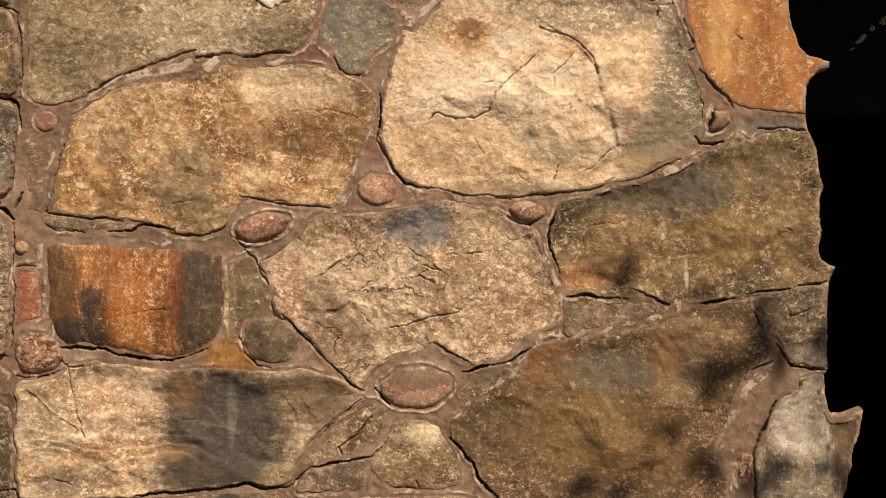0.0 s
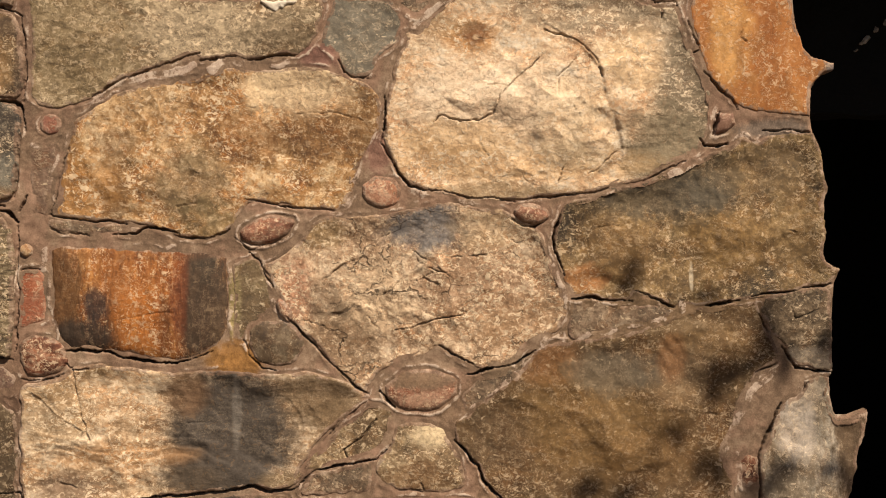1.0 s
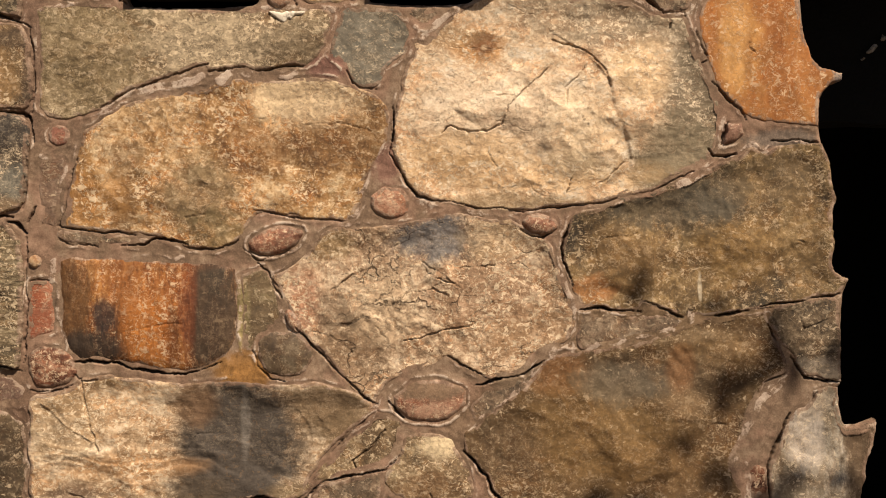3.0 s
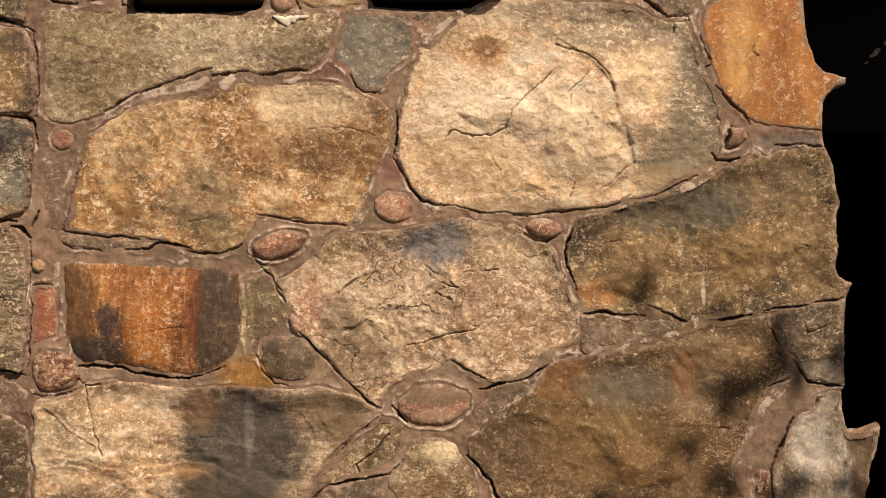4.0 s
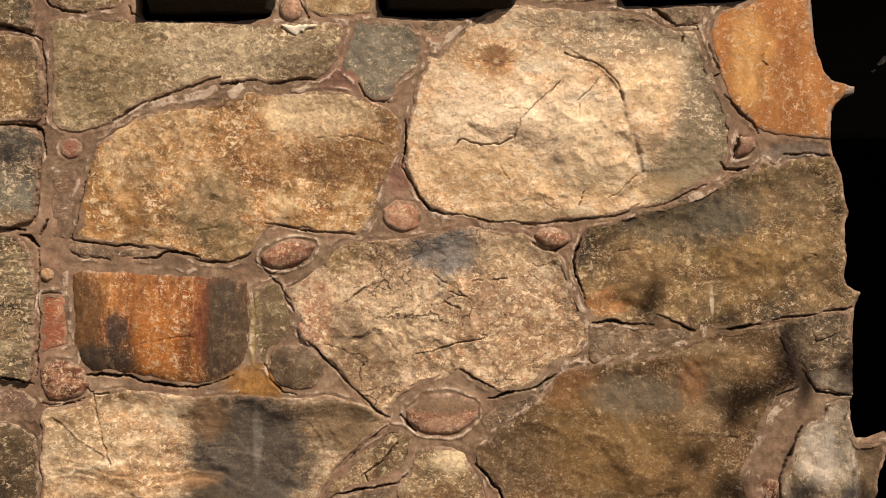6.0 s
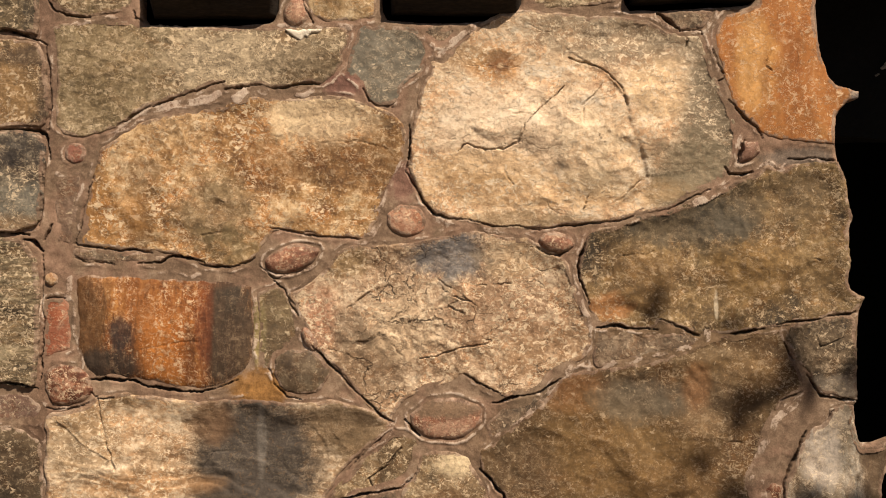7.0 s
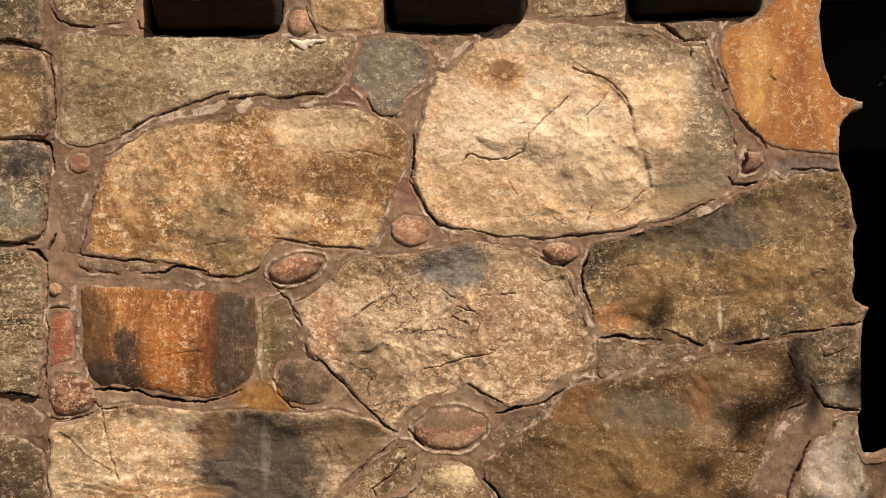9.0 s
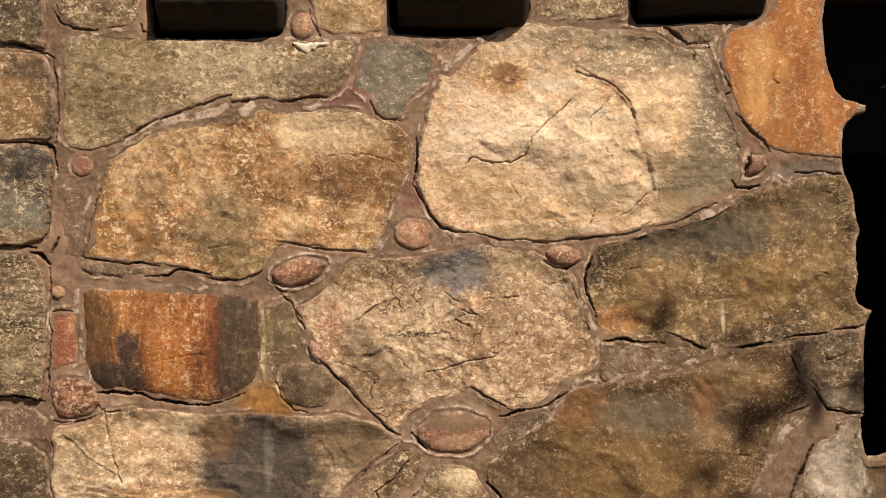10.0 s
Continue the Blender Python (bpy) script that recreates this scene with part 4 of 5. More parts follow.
WHITE = M("whitish limestone", (0.090, 0.066, 0.044), (0.195, 0.150, 0.104), (0.420, 0.360, 0.290), fleck=0.4, grain=0.5, soft=0.3, blotch=8, stretch=(1.6, 1, 0.7), turn=-15, stains=[(0.739, 1.141, 0.042, 0.084, (0.501, 0.438, 0.381), 0.5), (0.862, 1.069, 0.043, 0.156, (0.089, 0.056, 0.032), 0.95), (0.763, 1.201, 0.048, 0.024, (0.394, 0.325, 0.253), 0.5), (0.709, 0.985, 0.048, 0.036, (0.197, 0.155, 0.109), 0.5)])
stone("whitish limestone corner boulder", [(0.809, 1.232), (0.787, 1.235), (0.761, 1.225), (0.742, 1.201), (0.706, 1.172), (0.691, 1.139), (0.673, 1.096), (0.662, 1.072), (0.661, 1.033), (0.667, 0.961), (0.672, 0.871), (0.838, 0.871), (0.852, 0.971), (0.864, 1.033), (0.872, 1.081), (0.881, 1.105), (0.893, 1.163), (0.859, 1.147), (0.829, 1.145), (0.818, 1.163), (0.814, 1.189)], WHITE, facets=5, tilt=0.14, dome=0.016, reach=0.05, relief=0.008, rounding=0, grow=0.0, feather=0.0)
STRIPE = M("banded ironstone", (0.042, 0.017, 0.008), (0.227, 0.078, 0.020), (0.398, 0.182, 0.055), stretch=(2.2, 1, 0.7), blotch=6, fleck=0.5, rag=0.5, grain=0.6, soft=0.2, stains=[(-0.515, 1.393, 0.062, 0.156, (0.040, 0.030, 0.021), 0.92), (-0.815, 1.405, 0.048, 0.144, (0.093, 0.045, 0.018), 0.9), (-0.701, 1.429, 0.036, 0.072, (0.197, 0.074, 0.020), 0.5), (-0.773, 1.321, 0.072, 0.038, (0.027, 0.021, 0.017), 0.85), (-0.743, 1.387, 0.029, 0.038, (0.027, 0.022, 0.022), 0.8), (-0.569, 1.429, 0.019, 0.132, (0.135, 0.033, 0.010), 0.6), (-0.599, 1.345, 0.014, 0.072, (0.045, 0.015, 0.006), 0.6), (-0.653, 1.357, 0.048, 0.084, (0.394, 0.135, 0.025), 0.5), (-0.653, 1.495, 0.156, 0.014, (0.082, 0.033, 0.014), 0.35)])
stone("banded orange and black ironstone block", [(-0.840, 1.504), (-0.821, 1.511), (-0.725, 1.512), (-0.641, 1.506), (-0.569, 1.500), (-0.509, 1.494), (-0.470, 1.487), (-0.463, 1.465), (-0.460, 1.417), (-0.461, 1.369), (-0.468, 1.333), (-0.481, 1.306), (-0.503, 1.290), (-0.533, 1.276), (-0.581, 1.267), (-0.617, 1.270), (-0.665, 1.280), (-0.701, 1.290), (-0.761, 1.295), (-0.797, 1.294), (-0.821, 1.312), (-0.834, 1.345), (-0.839, 1.393), (-0.844, 1.453)], STRIPE, dome=0.026, reach=0.05, relief=0.003, grit=0.0010, round_edge=0.022, feather=0.0, rim=0.0, cracks=[([(-0.713, 1.350), (-0.641, 1.367), (-0.581, 1.372)], 0.0018, 0.003)])
stone("grey-brown packing stone", [(-0.456, 1.475), (-0.413, 1.489), (-0.395, 1.477), (-0.377, 1.441), (-0.365, 1.405), (-0.371, 1.375), (-0.401, 1.357), (-0.419, 1.339), (-0.431, 1.309), (-0.446, 1.312), (-0.455, 1.357), (-0.454, 1.429)], M("grey-olive stone", (0.057, 0.040, 0.025), (0.126, 0.085, 0.047), (0.197, 0.150, 0.083), soft=0.3, fleck=0.3, stains=[(-0.451, 1.393, 0.012, 0.084, (0.240, 0.190, 0.085), 0.45)]), proud=0.0022, dome=0.004, relief=0.003)
# left column
LEFT = M("dark bluish gritstone", (0.024, 0.019, 0.017), (0.109, 0.085, 0.060), (0.253, 0.212, 0.155), blotch=9, stains=[(-0.953, 1.771, 0.072, 0.042, (0.029, 0.023, 0.021), 0.7), (-0.941, 1.657, 0.072, 0.048, (0.197, 0.176, 0.138), 0.6), (-0.965, 1.615, 0.060, 0.024, (0.243, 0.130, 0.052), 0.5)])
stone("dark bluish gritstone block", [(-1.198, 1.816), (-0.946, 1.818), (-0.907, 1.802), (-0.907, 1.764), (-0.910, 1.710), (-0.922, 1.622), (-0.970, 1.603), (-1.198, 1.605)], LEFT, proud=0.012, dome=0.010, feather=0.0, grow=0.002)
stone("tan sandstone block with a dark border", [(-1.198, 2.007), (-0.982, 2.013), (-0.917, 2.001), (-0.901, 1.968), (-0.898, 1.884), (-0.901, 1.828), (-1.004, 1.827), (-1.198, 1.825)], M("bordered tan sandstone", (0.040, 0.026, 0.015), (0.159, 0.096, 0.047), (0.287, 0.182, 0.091), stains=[(-0.971, 1.897, 0.038, 0.066, (0.243, 0.145, 0.065), 0.8), (-0.923, 1.975, 0.072, 0.022, (0.057, 0.038, 0.025), 0.8), (-0.907, 1.885, 0.012, 0.084, (0.057, 0.038, 0.027), 0.7)]), proud=0.008, dome=0.008, feather=0.0, grow=0.002)
stone("grey-green sandstone block", [(-1.198, 2.214), (-0.932, 2.214), (-0.917, 2.124), (-0.917, 2.018), (-0.946, 2.023), (-0.970, 2.031), (-1.018, 2.029), (-1.198, 2.028)], M("grey-green sandstone", (0.031, 0.024, 0.015), (0.105, 0.074, 0.041), (0.197, 0.140, 0.076), stains=[(-0.935, 2.101, 0.017, 0.096, (0.035, 0.029, 0.023), 0.6)]), proud=0.010, dome=0.008, feather=0.0, grow=0.002)
stone("layered greenish-brown schist", [(-1.198, 1.588), (-0.958, 1.592), (-0.929, 1.560), (-0.917, 1.488), (-0.917, 1.380), (-0.927, 1.284), (-0.937, 1.276), (-1.018, 1.285), (-1.198, 1.291)], M("layered schist", (0.033, 0.024, 0.015), (0.130, 0.092, 0.052), (0.287, 0.224, 0.138), stretch=(1, 1, 4), turn=12, fleck=0.6), proud=0.012, dome=0.010, ledges=0.005, feather=0.0, grow=0.002)
stone("dull brown sandstone block", [(-1.198, 1.185), (-0.970, 1.190), (-0.920, 1.164), (-0.910, 1.104), (-0.913, 0.876), (-1.198, 0.876)], M("dull brown sandstone", (0.026, 0.018, 0.011), (0.064, 0.042, 0.024), (0.120, 0.082, 0.047), soft=0.3, fleck=0.3), proud=0.004, dome=0.008)
stone("pale mortar-smeared packing stone", [(-0.881, 1.724), (-0.827, 1.724), (-0.835, 1.633), (-0.850, 1.576), (-0.883, 1.580), (-0.886, 1.669)], M("smeared packing stone", (0.082, 0.050, 0.034), (0.159, 0.100, 0.069), (0.243, 0.168, 0.121), soft=0.3, fleck=0.25), proud=0.0022, dome=0.004, relief=0.003, rim=0.5)
stone("thin slab under the ochre stone", [(-0.841, 1.568), (-0.772, 1.564), (-0.700, 1.560), (-0.652, 1.552), (-0.666, 1.540), (-0.724, 1.538), (-0.796, 1.538), (-0.835, 1.546), (-0.845, 1.555)], GREY, proud=0.0028, dome=0.005, relief=0.003)
# bottom rows
PALE = M("pale and charcoal gritstone", (0.190, 0.115, 0.060), (0.430, 0.295, 0.178), (0.600, 0.480, 0.350), stretch=(1, 1, 1.8), turn=-12, fleck=0.65, rag=0.3, grain=0.9, stains=[(-0.825, 1.150, 0.085, 0.075, (0.250, 0.170, 0.095), 0.75), (-0.800, 1.000, 0.090, 0.028, (0.170, 0.110, 0.070), 0.7), (-0.490, 1.040, 0.100, 0.060, (0.056, 0.043, 0.033), 0.95), (-0.462, 1.110, 0.150, 0.185, (0.052, 0.041, 0.033), 1.0), (-0.269, 1.189, 0.084, 0.060, (0.113, 0.074, 0.041), 0.9), (-0.557, 1.201, 0.048, 0.048, (0.126, 0.068, 0.034), 0.7), (-0.221, 1.141, 0.072, 0.048, (0.105, 0.068, 0.036), 0.8), (-0.449, 1.165, 0.010, 0.084, (0.144, 0.126, 0.109), 0.5), (-0.545, 1.021, 0.072, 0.030, (0.069, 0.050, 0.034), 0.8), (-0.701, 1.069, 0.156, 0.026, (0.360, 0.190, 0.080), 0.55), (-0.809, 1.009, 0.048, 0.030, (0.139, 0.088, 0.059), 0.5), (-0.341, 1.009, 0.060, 0.026, (0.197, 0.135, 0.076), 0.7), (-0.821, 1.201, 0.060, 0.026, (0.294, 0.182, 0.091), 0.5), (-0.737, 1.261, 0.048, 0.026, (0.243, 0.155, 0.076), 0.6)])
stone("long gritstone, pale at one end and charcoal at the other", [(-0.906, 1.207), (-0.887, 1.222), (-0.821, 1.230), (-0.797, 1.254), (-0.737, 1.261), (-0.641, 1.249), (-0.545, 1.243), (-0.461, 1.247), (-0.377, 1.243), (-0.293, 1.243), (-0.221, 1.228), (-0.173, 1.198), (-0.182, 1.180), (-0.221, 1.150), (-0.269, 1.108), (-0.293, 1.072), (-0.311, 1.045), (-0.323, 1.018), (-0.335, 1.000), (-0.377, 0.995), (-0.413, 1.006), (-0.461, 0.998), (-0.509, 0.990), (-0.569, 0.988), (-0.629, 0.979), (-0.677, 0.971), (-0.797, 0.964), (-0.893, 0.973), (-0.905, 1.003)], PALE, facets=6, tilt=0.08, grow=0.003, dome=0.018, relief=0.008, grit=0.0014, proud=0.008, ledges=0.005, cracks=[([(-0.877, 1.201), (-0.821, 1.153), (-0.768, 1.121)], 0.004, -0.0035), ([(-0.794, 1.249), (-0.790, 1.201), (-0.773, 1.147), (-0.758, 1.099)], 0.003, 0.006), ([(-0.575, 1.099), (-0.551, 1.135), (-0.518, 1.140)], 0.0026, 0.005), ([(-0.821, 1.009), (-0.785, 1.000)], 0.003, 0.004)], scarps=[([(-0.797, 1.252), (-0.790, 1.201), (-0.770, 1.141), (-0.713, 1.069)], -0.006, 0.05), ([(-0.893, 1.075), (-0.833, 1.081), (-0.773, 1.067), (-0.701, 1.036), (-0.617, 1.009)], 0.007, 0.04), ([(-0.767, 1.121), (-0.821, 1.153), (-0.878, 1.204)], -0.003, 0.02), ([(-0.869, 1.021), (-0.785, 1.009), (-0.713, 0.978)], 0.004, 0.03), ([(-0.575, 1.261), (-0.581, 1.189), (-0.593, 1.081), (-0.605, 1.009)], 0.002, 0.05)])
WEDGE = M("buff wedge stone", (0.079, 0.050, 0.027), (0.191, 0.126, 0.069), (0.398, 0.301, 0.184), fleck=0.6, blotch=10, stains=[(-0.029, 1.111, 0.048, 0.026, (0.541, 0.424, 0.268), 0.8), (-0.065, 1.021, 0.072, 0.036, (0.164, 0.088, 0.041), 0.6)])
stone("buff wedge stone", [(-0.163, 1.182), (-0.113, 1.159), (-0.120, 1.117), (-0.134, 1.084), (-0.158, 1.067), (-0.221, 1.052), (-0.281, 1.040), (-0.305, 1.033), (-0.287, 1.067), (-0.257, 1.097), (-0.218, 1.133), (-0.182, 1.169)], WEDGE, dome=0.008, cracks=[([(-0.155, 1.144), (-0.185, 1.105), (-0.221, 1.079), (-0.211, 1.055)], 0.003, 0.010)])
stone("buff wedge stone under the large cobble", [(-0.113, 1.133), (-0.077, 1.138), (-0.029, 1.134), (-0.005, 1.117), (0.019, 1.069), (0.036, 1.024), (0.031, 1.003), (-0.005, 0.992), (-0.053, 0.991), (-0.101, 0.997), (-0.140, 1.012), (-0.152, 1.033), (-0.148, 1.055), (-0.125, 1.085)], WEDGE, dome=0.014, rim=0.5)
stone("small grey packing stone", [(-0.287, 1.031), (-0.221, 1.042), (-0.163, 1.055), (-0.160, 1.009), (-0.167, 0.989), (-0.269, 0.986), (-0.312, 0.990), (-0.302, 1.009)], GREY, dome=0.006)
stone("small buff packing stone", [(-0.374, 1.024), (-0.350, 1.036), (-0.319, 1.038), (-0.305, 1.026), (-0.319, 1.007), (-0.341, 1.001), (-0.374, 1.000)], WEDGE, dome=0.006, rim=0.4)
stone("pale gritstone of the course below", [(-0.887, 0.955), (-0.797, 0.953), (-0.665, 0.968), (-0.581, 0.977), (-0.497, 0.978), (-0.413, 0.988), (-0.341, 0.983), (-0.317, 0.949), (-0.323, 0.847), (-0.887, 0.847)], PALE, dome=0.016)
stone("brown sandstone of the course below", [(-0.299, 0.967), (-0.173, 0.971), (0.019, 0.978), (0.079, 0.964), (0.121, 0.847), (-0.305, 0.847)], WEDGE, dome=0.012)
# uppermost row, between the beams
stone("rough tan stone between the beams", [(-0.896, 2.097), (-0.898, 2.214), (-0.723, 2.214), (-0.716, 2.100), (-0.730, 2.072), (-0.808, 2.060), (-0.872, 2.073)], TAN, dome=0.012)
stone("smooth light tan stone between two beams", [(-0.361, 2.214), (-0.199, 2.214), (-0.197, 2.124), (-0.199, 2.061), (-0.250, 2.047), (-0.320, 2.049), (-0.344, 2.071), (-0.361, 2.124)], M("light tan sandstone", (0.139, 0.085, 0.039), (0.309, 0.206, 0.104), (0.471, 0.358, 0.224), soft=0.3, fleck=0.4), dome=0.014)
stone("rough tan stone between two beams", [(0.112, 2.214), (0.311, 2.214), (0.316, 2.090), (0.230, 2.078), (0.119, 2.080)], TAN, dome=0.012)
stone("small grey stone under the beam", [(0.395, 2.064), (0.428, 2.069), (0.510, 2.069), (0.503, 2.045), (0.488, 2.032), (0.446, 2.029), (0.419, 2.048)], GREY, dome=0.005)
stone("grey-brown packing stone under the beam", [(-0.166, 2.042), (-0.112, 2.042), (-0.064, 2.040), (-0.006, 2.040), (-0.034, 2.015), (-0.061, 1.997), (-0.078, 1.997), (-0.097, 2.016), (-0.127, 2.034)], GREY, proud=0.0028, dome=0.004)
# cobbles set in the joints
RED = M("red granite cobble", (0.089, 0.036, 0.022), (0.221, 0.100, 0.062), (0.398, 0.237, 0.155), blotch=14, fleck=0.5, coarse=1.3, roughness=0.7)
DIM = M("dark grey cobble", (0.035, 0.024, 0.017), (0.089, 0.059, 0.036), (0.185, 0.140, 0.091), blotch=14, fleck=0.15, roughness=0.55, soft=0.5, grain=0.4)
BRICK = M("old red brick", (0.117, 0.033, 0.017), (0.233, 0.081, 0.044), (0.348, 0.155, 0.091), soft=0.3, fleck=0.25, smear=0.3)
PLUM = M("plum-red porphyry", (0.047, 0.016, 0.010), (0.135, 0.053, 0.029), (0.309, 0.160, 0.100), blotch=20, fleck=0.6)
GAPED = dict(name="cobble", feather=0.0, dome=0.02, grow=0.001, rounding=0, rough=0.0008, relief=0.001, grit=0.0006, round_edge=0.008, fine=0.0020)
stone("large oval red granite cobble", oval(-0.056, 1.207, 0.079, 0.046, 4, seed=1), M("two-tone granite cobble", (0.082, 0.033, 0.020), (0.227, 0.100, 0.062), (0.407, 0.231, 0.155), blotch=14, fleck=0.5, coarse=1.3, roughness=0.7, stains=[(-0.059, 1.229, 0.078, 0.022, (0.135, 0.086, 0.052), 0.95), (-0.052, 1.186, 0.055, 0.016, (0.450, 0.270, 0.180), 0.7)]), reach=0.02, rim=1.0, **GAPED)
stone("oval red granite cobble in a lime rim", oval(-0.383, 1.547, 0.060, 0.029, 14, seed=2), RED, reach=0.016, rim=1.1, **GAPED)
stone("round pinkish granite cobble", oval(-0.139, 1.627, 0.043, 0.035, -5, seed=3), M("pinkish granite cobble", (0.149, 0.062, 0.036), (0.317, 0.160, 0.100), (0.471, 0.301, 0.204), blotch=14, fleck=0.4, coarse=1.3), reach=0.018, rim=0.4, **dict(GAPED, dome=0.014))
stone("small oval red cobble", oval(0.178, 1.580, 0.040, 0.023, -4, seed=4), RED, reach=0.012, rim=0.7, **GAPED)
stone("round dark grey cobble", oval(-0.365, 1.306, 0.061, 0.052, -10, seed=5), DIM, reach=0.022, rim=0.6, **GAPED)
# Stands for a swirl of reddish mortar, built as a low cobble.
stone("small swirl of dull reddish mortar", oval(-0.842, 1.771, 0.024, 0.023, 20, seed=6), M("dull red cobble", (0.101, 0.038, 0.025), (0.197, 0.085, 0.059), (0.280, 0.145, 0.104), soft=0.4, fleck=0.2), reach=0.012, rim=0.6, **dict(GAPED, dome=0.003))
stone("small pale pebble", oval(-0.893, 1.504, 0.016, 0.016, 0, seed=7), M("pale pebble", (0.197, 0.104, 0.052), (0.394, 0.244, 0.133), (0.536, 0.401, 0.261), fleck=0.3), reach=0.008, **GAPED)
stone("dull red cobble beside the corner stone", [(0.566, 1.799), (0.586, 1.793), (0.607, 1.794), (0.612, 1.770), (0.590, 1.751), (0.566, 1.744), (0.562, 1.765)], M("dusky cobble", (0.075, 0.036, 0.023), (0.154, 0.078, 0.052), (0.227, 0.130, 0.091), soft=0.3, fleck=0.3), reach=0.012, rim=0.6, **GAPED)
stone("red cobble between two beams", oval(-0.373, 2.068, 0.028, 0.031, -30, seed=9), RED, reach=0.014, rim=0.8, **GAPED)
stone("small reddish pebble in the joint", oval(-0.346, 1.375, 0.016, 0.029, 30, seed=10), RED, reach=0.008, rim=0.8, **GAPED)
stone("rough plum-red porphyry lump", [(-0.911, 1.307), (-0.881, 1.325), (-0.839, 1.321), (-0.816, 1.300), (-0.806, 1.264), (-0.821, 1.243), (-0.857, 1.232), (-0.893, 1.236), (-0.907, 1.261)], PLUM, dome=0.022, reach=0.02, relief=0.005, feather=0.0, round_edge=0.008, grow=0.001)
stone("old red brick set on end", [(-0.907, 1.460), (-0.856, 1.462), (-0.854, 1.357), (-0.881, 1.348), (-0.907, 1.344)], BRICK, name="brick", grow=0.004, dome=0.004, relief=0.0015, grit=0.0006)
# packing in the wider joints
stone("grey-brown packing stone", [(0.065, 1.228), (0.127, 1.247), (0.157, 1.240), (0.106, 1.201), (0.074, 1.175), (0.036, 1.160), (0.029, 1.199)], GREY, proud=0.0028, dome=0.004, relief=0.003)
stone("dark red brick shard in the joint", [(0.619, 1.066), (0.660, 1.062), (0.658, 1.012), (0.634, 1.000), (0.622, 1.009)], PLUM, name="brick", proud=0.0028, dome=0.002, relief=0.002)
stone("brownish pink packing stone", [(-1.198, 1.267), (-0.946, 1.262), (-0.917, 1.236), (-0.922, 1.202), (-0.970, 1.202), (-1.198, 1.197)], M("brownish pink packing stone", (0.052, 0.028, 0.020), (0.112, 0.064, 0.046), (0.180, 0.112, 0.083), soft=0.3, fleck=0.3), proud=0.0028, dome=0.004, relief=0.004)
stone("splash of white lime on the tan sandstone", [(-0.397, 2.034), (-0.316, 2.034), (-0.323, 2.023), (-0.338, 2.022), (-0.346, 2.008), (-0.355, 2.016), (-0.364, 2.004), (-0.374, 2.009), (-0.385, 2.018)], M("white lime", (0.500, 0.430, 0.340), (0.640, 0.570, 0.470), (0.720, 0.660, 0.570), fleck=0.1, soft=0.4, smear=0.0, warm=0.1, grime=0.1), name="lime_splash", proud=0.0105, dome=0.002, relief=0.001, rim=0.0, rounding=0, grow=0.0, feather=0.0)


